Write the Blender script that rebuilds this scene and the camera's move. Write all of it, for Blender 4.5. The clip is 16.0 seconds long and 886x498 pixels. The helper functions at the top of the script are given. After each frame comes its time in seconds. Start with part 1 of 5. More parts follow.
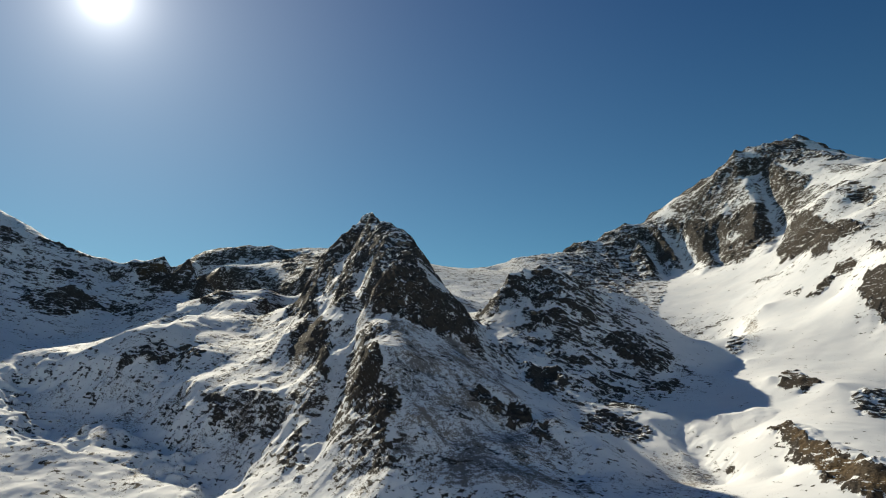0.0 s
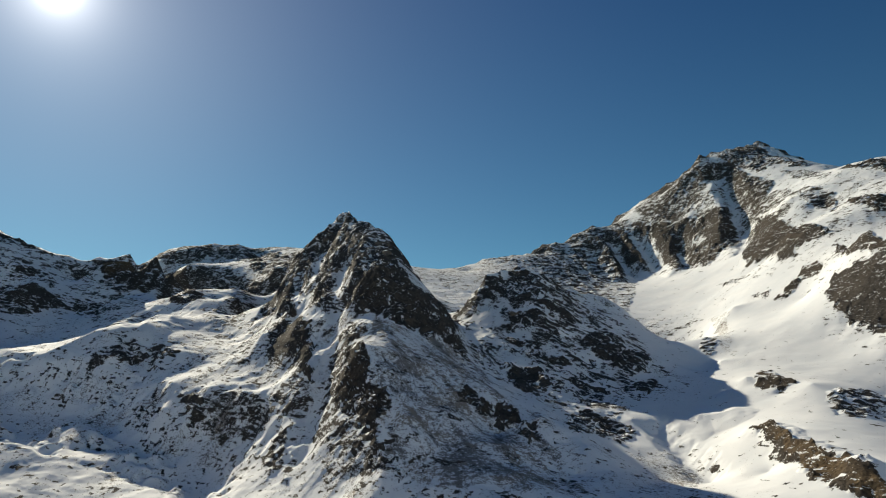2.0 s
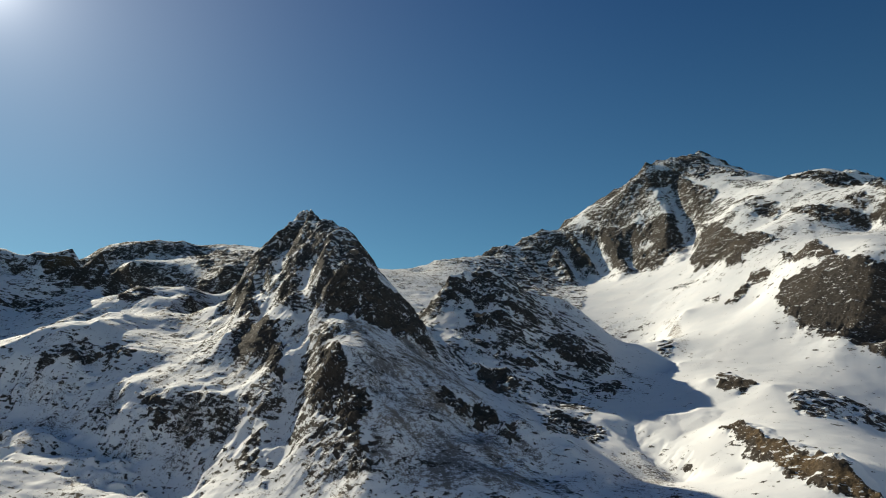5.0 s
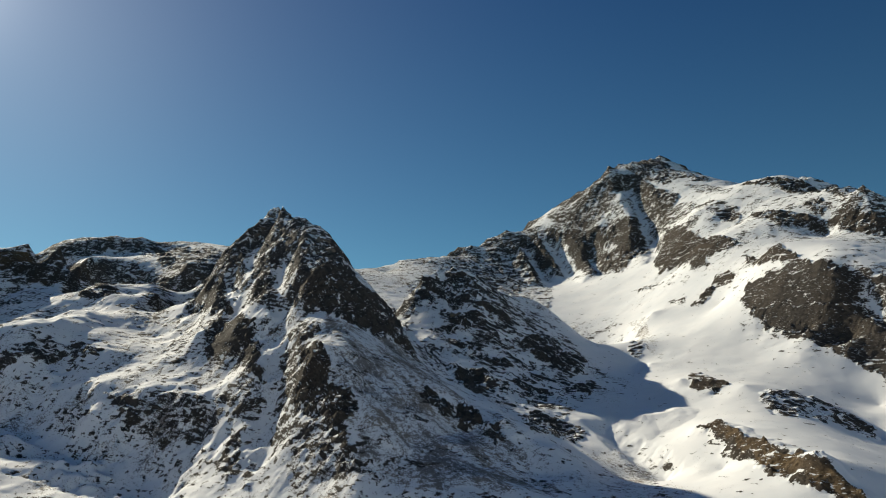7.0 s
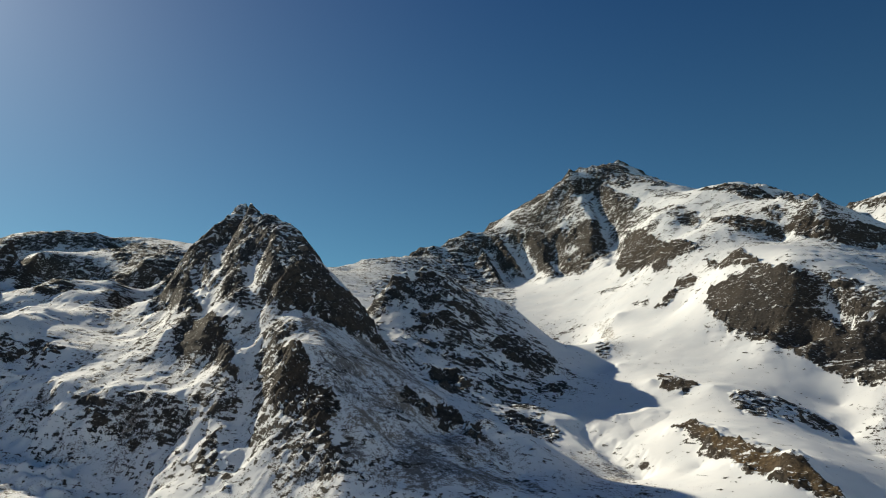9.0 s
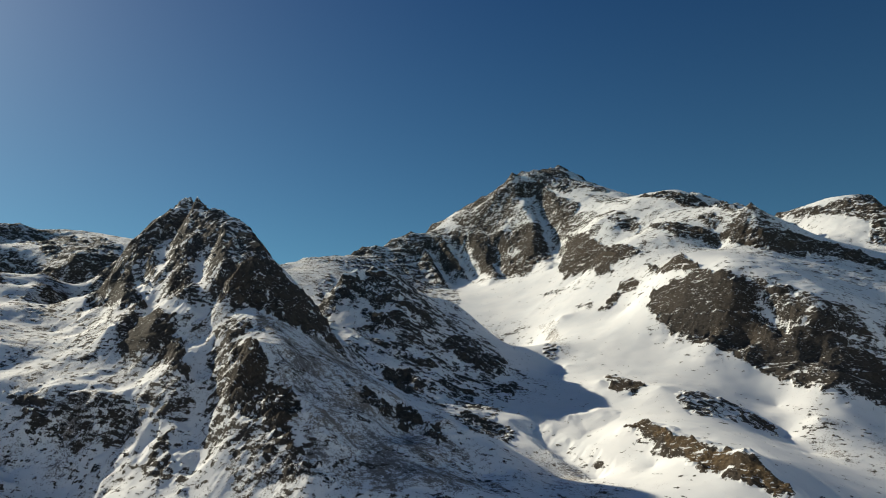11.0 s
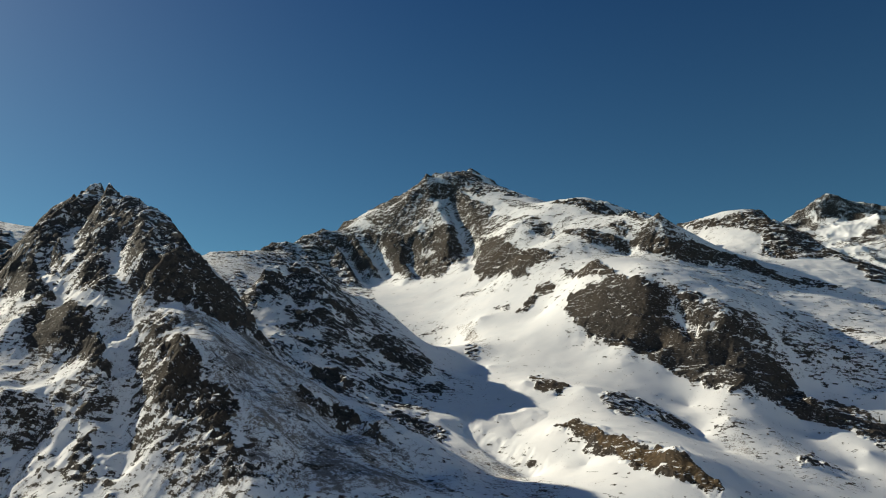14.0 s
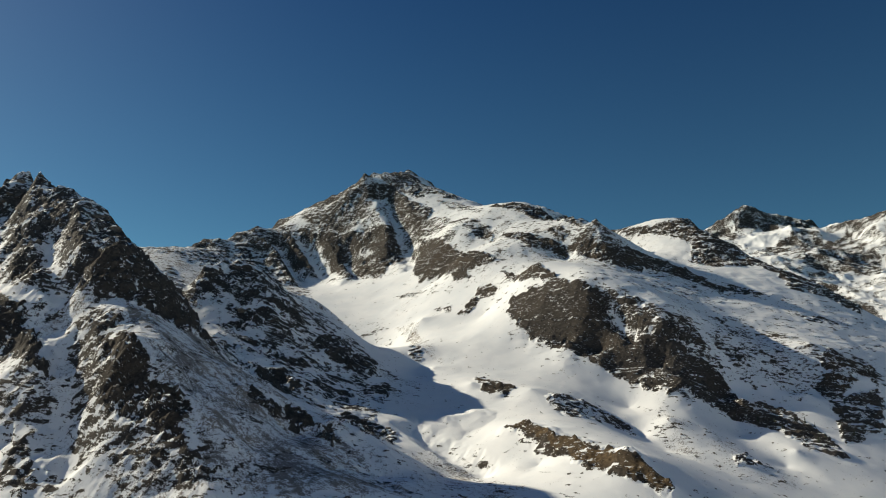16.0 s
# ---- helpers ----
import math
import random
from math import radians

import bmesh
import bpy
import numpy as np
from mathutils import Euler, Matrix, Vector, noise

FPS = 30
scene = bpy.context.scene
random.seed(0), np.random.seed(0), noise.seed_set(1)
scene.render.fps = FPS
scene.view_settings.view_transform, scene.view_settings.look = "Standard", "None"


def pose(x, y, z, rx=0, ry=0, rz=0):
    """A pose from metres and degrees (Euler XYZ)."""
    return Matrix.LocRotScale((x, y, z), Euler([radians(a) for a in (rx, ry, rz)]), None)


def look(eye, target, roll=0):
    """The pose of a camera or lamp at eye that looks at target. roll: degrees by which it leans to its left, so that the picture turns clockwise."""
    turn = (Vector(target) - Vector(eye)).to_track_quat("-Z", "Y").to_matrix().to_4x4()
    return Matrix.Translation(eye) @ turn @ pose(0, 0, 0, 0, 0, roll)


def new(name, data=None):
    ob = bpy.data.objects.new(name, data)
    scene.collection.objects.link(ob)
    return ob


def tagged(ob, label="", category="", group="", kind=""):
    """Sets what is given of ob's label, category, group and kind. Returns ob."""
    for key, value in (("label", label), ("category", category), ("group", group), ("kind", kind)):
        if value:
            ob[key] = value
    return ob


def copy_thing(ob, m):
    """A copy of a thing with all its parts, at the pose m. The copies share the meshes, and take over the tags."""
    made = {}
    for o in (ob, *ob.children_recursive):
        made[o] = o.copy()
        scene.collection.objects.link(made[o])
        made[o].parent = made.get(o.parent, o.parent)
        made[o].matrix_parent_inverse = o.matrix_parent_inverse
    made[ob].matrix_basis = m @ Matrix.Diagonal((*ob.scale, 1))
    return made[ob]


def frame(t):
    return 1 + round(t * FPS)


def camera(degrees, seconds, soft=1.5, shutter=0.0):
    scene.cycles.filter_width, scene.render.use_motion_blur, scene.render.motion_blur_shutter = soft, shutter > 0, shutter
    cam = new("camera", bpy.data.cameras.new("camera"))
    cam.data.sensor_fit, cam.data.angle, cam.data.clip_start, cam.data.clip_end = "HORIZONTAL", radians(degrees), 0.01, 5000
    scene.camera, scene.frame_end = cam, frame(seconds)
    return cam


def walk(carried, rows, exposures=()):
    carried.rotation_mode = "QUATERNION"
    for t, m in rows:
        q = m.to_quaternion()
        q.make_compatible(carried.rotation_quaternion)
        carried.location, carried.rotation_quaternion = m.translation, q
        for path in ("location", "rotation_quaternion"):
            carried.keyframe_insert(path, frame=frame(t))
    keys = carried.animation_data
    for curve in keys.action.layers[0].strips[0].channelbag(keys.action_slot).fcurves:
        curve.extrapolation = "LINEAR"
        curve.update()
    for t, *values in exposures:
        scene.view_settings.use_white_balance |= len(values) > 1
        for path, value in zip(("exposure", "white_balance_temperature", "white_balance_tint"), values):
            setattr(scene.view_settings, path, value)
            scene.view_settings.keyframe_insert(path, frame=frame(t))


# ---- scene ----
# ---- camera and flight ----
cam = camera(64.00, 16.0, soft=1.0)
PATH = [
    (0.0, -0.00, -0.00, 60.00, 0.000, 12.038, 0.147),
    (0.5, -4.06, 0.54, 59.97, -0.834, 12.037, 0.101),
    (1.0, -8.12, 1.11, 59.94, -1.654, 12.052, 0.067),
    (1.5, -12.17, 1.72, 59.90, -2.473, 12.079, 0.026),
    (2.0, -16.18, 2.38, 59.86, -3.235, 12.111, -0.001),
    (2.5, -20.15, 3.08, 59.82, -3.977, 12.148, -0.034),
    (3.0, -24.10, 3.84, 59.79, -4.585, 12.169, -0.039),
    (3.5, -28.07, 4.66, 59.75, -5.393, 12.183, -0.059),
    (4.0, -32.04, 5.55, 59.71, -6.264, 12.202, -0.046),
    (6.5, -52.02, 11.12, 59.41, -11.274, 12.245, -0.101),
    (7.0, -56.00, 12.47, 59.34, -11.958, 12.262, -0.118),
    (7.5, -59.94, 13.89, 59.26, -12.805, 12.283, -0.131),
    (8.0, -63.86, 15.36, 59.20, -13.778, 12.291, -0.125),
    (8.5, -67.76, 16.86, 59.14, -14.843, 12.299, -0.127),
    (9.0, -71.61, 18.40, 59.09, -15.844, 12.292, -0.118),
    (11.5, -89.97, 27.13, 58.79, -22.597, 12.337, -0.071),
    (12.0, -93.51, 29.18, 58.72, -23.822, 12.318, -0.062),
    (12.5, -97.01, 31.33, 58.64, -25.464, 12.320, -0.042),
    (13.0, -100.44, 33.58, 58.55, -26.927, 12.327, -0.044),
    (13.5, -103.81, 35.90, 58.45, -28.213, 12.350, -0.025),
    (14.0, -107.13, 38.30, 58.36, -29.609, 12.378, 0.021),
    (14.5, -110.39, 40.78, 58.27, -31.224, 12.414, 0.022),
    (15.0, -113.61, 43.31, 58.19, -32.852, 12.455, 0.048),
    (15.5, -116.82, 45.87, 58.12, -34.284, 12.494, 0.039),
    (16.0, -120.00, 48.45, 58.05, -35.510, 12.515, 0.047),
]
walk(cam, [(t, pose(x, y, z, 90 + pitch, -roll, yaw)) for t, x, y, z, yaw, pitch, roll in PATH], [(0.0, 0.04), (4.0, 0.03), (9.0, 0.0), (16.0, -0.05)])

# ---- light: low winter sun over the left ridge, clear sky ----
SUN_WAY = Vector((-0.4112, 0.7766, 0.4773)).normalized()
SUN_EL = math.asin(SUN_WAY.z)
SUN_AZ = math.atan2(SUN_WAY.x, SUN_WAY.y)
world = bpy.data.worlds.new("clear_winter_sky")
scene.world = world
world.use_nodes = True
wt = world.node_tree
sky = wt.nodes.new("ShaderNodeTexSky")
sky.sky_type, sky.sun_disc = "NISHITA", False
sky.sun_elevation, sky.sun_rotation = SUN_EL, SUN_AZ
sky.altitude, sky.air_density, sky.dust_density, sky.ozone_density = 2400, 1.0, 0.4, 2.0
wt.nodes["Background"].inputs["Strength"].default_value = 0.064
# glow painted into the sky round the sun: bright sky, disc and lens bloom
way = wt.nodes.new("ShaderNodeTexCoord")
dot = wt.nodes.new("ShaderNodeVectorMath")
dot.operation = "DOT_PRODUCT"
dot.inputs[1].default_value = SUN_WAY.normalized()
wt.links.new(way.outputs["Generated"], dot.inputs[0])
up = wt.nodes.new("ShaderNodeSeparateXYZ")
wt.links.new(way.outputs["Generated"], up.inputs[0])
height = wt.nodes.new("ShaderNodeMapRange")
for key, value in (("From Min", 0.08), ("From Max", 0.62)):
    height.inputs[key].default_value = value
wt.links.new(up.outputs["Z"], height.inputs["Value"])
blues = wt.nodes.new("ShaderNodeMix")
blues.data_type = "RGBA"
blues.inputs[6].default_value, blues.inputs[7].default_value = (0.58, 1.0, 0.93, 1), (0.205, 0.50, 0.76, 1)
wt.links.new(height.outputs[0], blues.inputs[0])
tinted = wt.nodes.new("ShaderNodeVectorMath")
tinted.operation = "MULTIPLY"
wt.links.new(sky.outputs[0], tinted.inputs[0])
wt.links.new(blues.outputs[2], tinted.inputs[1])
total = tinted.outputs[0]
for power, strength in ((7000, 40.0), (1100, 9.0), (260, 4.0), (40, 2.2), (9, 1.25)):
    near_sun = wt.nodes.new("ShaderNodeMath")
    near_sun.operation = "POWER"
    clip = wt.nodes.new("ShaderNodeClamp")
    wt.links.new(dot.outputs["Value"], clip.inputs[0])
    wt.links.new(clip.outputs[0], near_sun.inputs[0])
    near_sun.inputs[1].default_value = power
    sun_glow = wt.nodes.new("ShaderNodeVectorMath")
    sun_glow.operation = "SCALE"
    sun_glow.inputs[0].default_value = (1.0, 0.98, 0.95)
    gain = wt.nodes.new("ShaderNodeMath")
    gain.operation = "MULTIPLY"
    wt.links.new(near_sun.outputs[0], gain.inputs[0])
    gain.inputs[1].default_value = strength
    wt.links.new(gain.outputs[0], sun_glow.inputs["Scale"])
    add = wt.nodes.new("ShaderNodeVectorMath")
    add.operation = "ADD"
    wt.links.new(total, add.inputs[0])
    wt.links.new(sun_glow.outputs[0], add.inputs[1])
    total = add.outputs[0]
wt.links.new(total, wt.nodes["Background"].inputs["Color"])
sun = new("sun", bpy.data.lights.new("sun", "SUN"))
sun.data.energy, sun.data.angle, sun.data.color = 5.8, radians(0.53), (1.0, 0.915, 0.71)
sun.matrix_world = look(SUN_WAY * 3000, (0, 0, 0))
scene.view_settings.exposure = 0.0


# ---- materials ----
class Nodes:
    """Short hand for building a node material."""

    def __init__(self, name):
        self.mat = bpy.data.materials.new(name)
        self.mat.use_nodes = True
        self.tree = self.mat.node_tree
        self.bsdf = self.tree.nodes["Principled BSDF"]
        self.place = self.add("ShaderNodeNewGeometry").outputs["Position"]

    def add(self, kind, **settings):
        node = self.tree.nodes.new(kind)
        for key, value in settings.items():
            if key == "operation":
                node.operation = value
            elif key == "data_type":
                node.data_type = value
            elif key == "blend_type":
                node.blend_type = value
        return node

    def plug(self, socket, value):
        if isinstance(value, bpy.types.NodeSocket):
            self.tree.links.new(value, socket)
        else:
            socket.default_value = value

    def noise(self, scale, detail=4.0, rough=0.55, stretch=None, distort=0.0):
        node = self.add("ShaderNodeTexNoise")
        where = self.place
        if stretch:
            m = self.add("ShaderNodeMapping")
            self.plug(m.inputs["Vector"], where)
            m.inputs["Scale"].default_value = stretch[:3]
            m.inputs["Rotation"].default_value = [radians(a) for a in stretch[3:6]] if len(stretch) > 3 else (0, 0, 0)
            where = m.outputs[0]
        self.plug(node.inputs["Vector"], where)
        node.inputs["Scale"].default_value, node.inputs["Detail"].default_value = scale, detail
        node.inputs["Roughness"].default_value, node.inputs["Distortion"].default_value = rough, distort
        return node.outputs["Fac"]

    def calc(self, operation, a, b=0.0, c=0.0):
        node = self.add("ShaderNodeMath", operation=operation)
        for socket, value in zip(node.inputs, (a, b, c)):
            self.plug(socket, value)
        return node.outputs[0]

    def ramp(self, value, low, high, to_low=0.0, to_high=1.0):
        node = self.add("ShaderNodeMapRange")
        node.interpolation_type = "SMOOTHSTEP"
        for key, v in (("Value", value), ("From Min", low), ("From Max", high), ("To Min", to_low), ("To Max", to_high)):
            self.plug(node.inputs[key], v)
        return node.outputs[0]

    def mix(self, fac, a, b):
        node = self.add("ShaderNodeMix", data_type="RGBA")
        self.plug(node.inputs[0], fac)
        for socket, value in ((node.inputs[6], a), (node.inputs[7], b)):
            self.plug(socket, (*value, 1.0) if isinstance(value, tuple) else value)
        return node.outputs[2]

    def attribute(self, name):
        node = self.add("ShaderNodeAttribute")
        node.attribute_name = name
        return node.outputs["Fac"]

    def bump(self, height, strength, distance):
        node = self.add("ShaderNodeBump")
        self.plug(node.inputs["Height"], height)
        self.plug(node.inputs["Strength"], strength)
        self.plug(node.inputs["Distance"], distance)
        return node.outputs[0]


def mountain_material():
    """Wind-packed snow over dark layered rock; the mesh says how bare, how thinly covered and how brown each spot is."""
    n = Nodes("snow_and_rock")
    bare, thin, tint, bed = n.attribute("bare"), n.attribute("thin"), n.attribute("tint"), n.attribute("bed")
    fine = n.noise(0.42, 6.0, 0.65)
    grit = n.noise(1.2, 5.0, 0.65)
    pebble = n.noise(3.4, 3.0, 0.6)
    broad = n.noise(0.03, 4.0, 0.55)
    # thin layers that follow the beds of the rock
    split = n.add("ShaderNodeSeparateXYZ")
    n.plug(split.inputs[0], n.place)
    along = n.add("ShaderNodeCombineXYZ")
    for socket, value, scale in zip(along.inputs, (split.outputs[0], split.outputs[1], bed), (0.11, 0.11, 0.62)):
        n.plug(socket, n.calc("MULTIPLY", value, scale))
    layer = n.add("ShaderNodeTexNoise")
    n.plug(layer.inputs["Vector"], along.outputs[0])
    for key, value in (("Scale", 1.0), ("Detail", 5.0), ("Roughness", 0.6)):
        layer.inputs[key].default_value = value
    seams = layer.outputs["Fac"]
    dust = n.calc("MULTIPLY", n.calc("SUBTRACT", fine, 0.5), 0.8)
    dust = n.calc("ADD", dust, n.calc("MULTIPLY", n.calc("SUBTRACT", grit, 0.5), 0.9))
    dust = n.calc("ADD", dust, n.calc("MULTIPLY", n.calc("SUBTRACT", seams, 0.5), 1.6))
    level = n.calc("ADD", bare, n.calc("MULTIPLY", dust, n.ramp(bare, 0.15, 0.6, 0.65, 1.55)))
    cover = n.ramp(level, 0.46, 0.53)
    # dashes of snow on the ledges of bare rock, thicker in some places than in others
    ledge = n.add("ShaderNodeCombineXYZ")
    for socket, value, scale in zip(ledge.inputs, (split.outputs[0], split.outputs[1], bed), (0.30, 0.30, 1.25)):
        n.plug(socket, n.calc("MULTIPLY", value, scale))
    dash = n.add("ShaderNodeTexNoise")
    n.plug(dash.inputs["Vector"], ledge.outputs[0])
    for key, value in (("Scale", 1.0), ("Detail", 3.0), ("Roughness", 0.6)):
        dash.inputs[key].default_value = value
    drifted = n.noise(0.06, 3.0, 0.6)
    lying = n.calc("ADD", dash.outputs["Fac"], n.calc("MULTIPLY", n.calc("SUBTRACT", drifted, 0.5), 0.35))
    cover = n.calc("MULTIPLY", cover, n.calc("SUBTRACT", 1.0, n.ramp(lying, 0.625, 0.67, 0.0, 0.85)))
    dark = n.mix(n.ramp(fine, 0.3, 0.7), (0.046, 0.043, 0.041), (0.128, 0.118, 0.109))
    warm = n.mix(n.ramp(grit, 0.35, 0.65), (0.046, 0.035, 0.026), (0.118, 0.088, 0.060))
    rock = n.mix(tint, dark, warm)
    ochre = n.mix(n.ramp(fine, 0.35, 0.65), (0.10, 0.066, 0.036), (0.24, 0.17, 0.095))
    rock = n.mix(n.ramp(tint, 0.82, 1.0), rock, ochre)
    rock = n.mix(n.calc("MULTIPLY", n.ramp(seams, 0.54, 0.72), 0.25), rock, (0.15, 0.13, 0.11))
    rock = n.mix(n.calc("MULTIPLY", n.ramp(pebble, 0.55, 0.75), 0.25), rock, (0.18, 0.165, 0.15))
    rock = n.mix(n.calc("MULTIPLY", n.ramp(broad, 0.38, 0.62), 0.4), rock, (0.040, 0.035, 0.031))
    gravel = n.mix(n.ramp(broad, 0.4, 0.6), (0.105, 0.09, 0.08), (0.17, 0.125, 0.08))
    snow = n.mix(n.ramp(broad, 0.3, 0.7), (0.79, 0.81, 0.83), (0.88, 0.885, 0.89))
    spots = n.calc("ADD", n.calc("MULTIPLY", pebble, 0.25), n.calc("ADD", n.calc("MULTIPLY", grit, 0.4), n.calc("MULTIPLY", fine, 0.35)))
    shows = n.ramp(n.calc("ADD", n.calc("MULTIPLY", n.calc("SUBTRACT", spots, 0.5), 3.0), thin), 0.42, 0.58)
    ground = n.mix(n.calc("MULTIPLY", shows, n.ramp(thin, 0.02, 0.3, 0.0, 0.85)), snow, gravel)
    n.plug(n.bsdf.inputs["Base Color"], n.mix(cover, ground, rock))
    n.plug(n.bsdf.inputs["Roughness"], n.ramp(cover, 0.0, 1.0, 0.8, 0.9))
    n.bsdf.inputs["Specular IOR Level"].default_value = 0.12
    drift = n.noise(0.35, 4.0, 0.55, stretch=(1.0, 0.3, 0.6, 0, 0, 30))
    crag = n.calc("ADD", n.calc("MULTIPLY", fine, 2.6), n.calc("ADD", n.calc("MULTIPLY", grit, 1.0), n.calc("MULTIPLY", seams, 1.6)))
    rough = n.calc("ADD", n.calc("MULTIPLY", drift, 0.08), n.calc("MULTIPLY", n.calc("MULTIPLY", n.calc("ADD", grit, fine), thin), 0.55))
    relief = n.calc("ADD", n.calc("MULTIPLY", crag, cover), n.calc("ADD", rough, n.calc("MULTIPLY", cover, 0.35)))
    n.plug(n.bsdf.inputs["Normal"], n.bump(relief, 1.0, 1.0))
    return n.mat


MOUNTAIN = mountain_material()

# ---- the lie of the land: crest lines, ribs, slopes and floors in metres ----
LEFT_RIDGE_CREST = [
    (-615, 878, 321), (-571, 883, 298), (-527, 888, 275), (-465, 886, 246), (-431, 889, 237), (-394, 890, 237),
    (-357, 890, 241), (-318, 872, 235), (-287, 837, 210), (-252, 784, 183),]
LEFT_RIDGE_SLOPE = [
    (-445, 784, 174), (-417, 788, 187), (-404, 860, 200), (-349, 858, 207), (-338, 877, 209), (-400, 755, 146),
    (-369, 793, 151), (-350, 819, 167), (-299, 808, 175), (-423, 874, 230),]
FAR_RIDGE_CREST = [
    (-454, 1156, 278), (-436, 1209, 303), (-416, 1219, 317), (-381, 1218, 323), (-342, 1217, 329),
    (-306, 1234, 332), (-268, 1248, 328), (-245, 1260, 333), (-201, 1273, 323), (-107, 1262, 302),
    (-24, 1229, 287),]
FAR_RIDGE_FACE = [
    (-422, 1156, 279), (-339, 1070, 262), (-267, 1194, 291), (-197, 1007, 245),]
PASS_CREST = [
    (27, 1194, 270), (54, 1192, 280), (93, 1196, 289), (118, 1199, 299), (137, 1198, 302), (172, 1204, 309),
    (201, 1227, 317),]
PASS_FACE = [
    (89, 1147, 268), (112, 1184, 289), (172, 1204, 308), (149, 1201, 299),]
SUMMIT_CREST = [
    (223, 1267, 336), (241, 1277, 348), (264, 1263, 350), (300, 1282, 369), (337, 1279, 386), (407, 1351, 425),
    (468, 1360, 461), (479, 1264, 467), (501, 1234, 479), (535, 1236, 513), (570, 1260, 531), (619, 1301, 552),
    (681, 1338, 578), (707, 1350, 588), (728, 1338, 577), (725, 1275, 540), (739, 1239, 511),]
SUMMIT_FACE = [
    (273, 1217, 311), (313, 1218, 322), (383, 1272, 386), (392, 1219, 360), (396, 1165, 311), (441, 1180, 380),
    (432, 1114, 323), (468, 1102, 352), (404, 1092, 268), (325, 1130, 266), (555, 1107, 425), (471, 1016, 292),
    (469, 961, 289), (492, 880, 324), (506, 832, 296), (674, 1189, 482), (672, 1143, 471), (534, 775, 303),]
SHOULDER_CREST = [
    (673, 1143, 470), (681, 1093, 446), (676, 1035, 423), (646, 958, 397), (651, 927, 397), (656, 897, 392),
    (727, 939, 409), (723, 901, 392), (683, 829, 360), (613, 732, 323), (578, 675, 305),]
SHOULDER_FACE = [
    (455, 730, 246), (530, 706, 273), (485, 670, 232), (401, 674, 198), (576, 629, 252), (570, 614, 217),
    (382, 516, 171), (424, 480, 159), (520, 537, 181), (717, 643, 243),]
CLIFF_FOOT = [
    (344, 544, 121), (482, 429, 122), (406, 449, 134), (455, 388, 84), (610, 531, 181), (589, 457, 146),]
SNOW_SLOPE = [
    (363, 1087, 248), (366, 1095, 254), (371, 893, 208), (323, 711, 155), (354, 717, 166), (325, 639, 135),
    (363, 648, 156), (313, 524, 95), (254, 627, 116), (224, 647, 115), (312, 563, 109),]
RIGHT_RIDGE_CREST = [
    (797, 840, 356), (825, 822, 362), (856, 801, 369), (873, 758, 371), (891, 748, 369), (863, 697, 333),
    (866, 651, 301), (858, 611, 271), (854, 567, 245), (850, 523, 222),]
RIGHT_RIDGE_FACE = [
    (797, 643, 284), (693, 483, 175), (597, 419, 127), (807, 617, 264), (551, 395, 117), (546, 445, 122),
    (444, 387, 70), (468, 360, 70),]
FAR_PEAK_CREST = [
    (2163, 1608, 711), (2274, 1587, 762), (2309, 1563, 775), (2361, 1559, 808), (2405, 1549, 835), (2442, 1529, 826),
    (2518, 1488, 805), (2536, 1456, 796), (2597, 1386, 781), (2398, 1224, 694), (2396, 1167, 680), (2389, 1107, 686),
    (2402, 1032, 698), (2440, 935, 721),]
FAR_PEAK_FACE = [
    (2233, 1522, 695), (2230, 1288, 668), (1972, 1133, 526), (1796, 1032, 437), (2068, 1305, 570), (2320, 1433, 686),
    (1733, 1133, 459), (2441, 1280, 656), (1833, 957, 383), (2295, 1112, 593), (2070, 988, 479), (1826, 877, 371),
    (2087, 944, 457),]
CRAG_CREST_LEFT = [
    (-134, 646, 146), (-132, 660, 166), (-127, 680, 188), (-120, 688, 202), (-110, 684, 212), (-100, 680, 222),
    (-90, 688, 234), (-84, 702, 244), (-79, 712, 250),]
CRAG_CREST_BACK = [
    (-119, 778, 226), (-113, 815, 246), (-104, 822, 256), (-92, 800, 266), (-88, 758, 257),]
CRAG_CREST_RIGHT = [
    (-74, 700, 248), (-70, 665, 237), (-58, 640, 227), (-48, 638, 223), (-36, 630, 214), (-27, 622, 204),
    (-20, 600, 190), (-13, 598, 180), (-4, 582, 163),]
CRAG_FACE_EDGE = [
    (4, 545, 142), (15, 535, 126), (26, 548, 116), (37, 575, 106),]
CRAG_FACE = [
    (-32, 605, 204), (-31, 523, 157), (-34, 459, 106), (-49, 471, 106), (-71, 509, 119), (30, 545, 105),
    (30, 494, 86),]
RIB = [
    (-56, 395, 45), (-29, 363, 36), (-39, 354, 22), (-51, 366, 24), (-20, 430, 89), (19, 415, 64),
    (-13, 373, 51), (39, 430, 66), (19, 363, 36), (5, 369, 41), (61, 401, 51), (81, 382, 37), (4, 339, 27),
    (-11, 337, 23), (40, 362, 28), (55, 366, 28), (64, 356, 23), (87, 360, 25),]
LEFT_APRON = [
    (-143, 633, 128), (-166, 628, 112), (-190, 640, 119), (-191, 680, 138), (-214, 756, 165), (-202, 797, 184),
    (-239, 763, 174), (-287, 838, 206), (-134, 527, 84), (-115, 516, 83), (-97, 470, 66), (-156, 519, 75),
    (-152, 495, 63), (-170, 508, 66), (-76, 381, 20), (-133, 435, 23), (-138, 402, 14),]
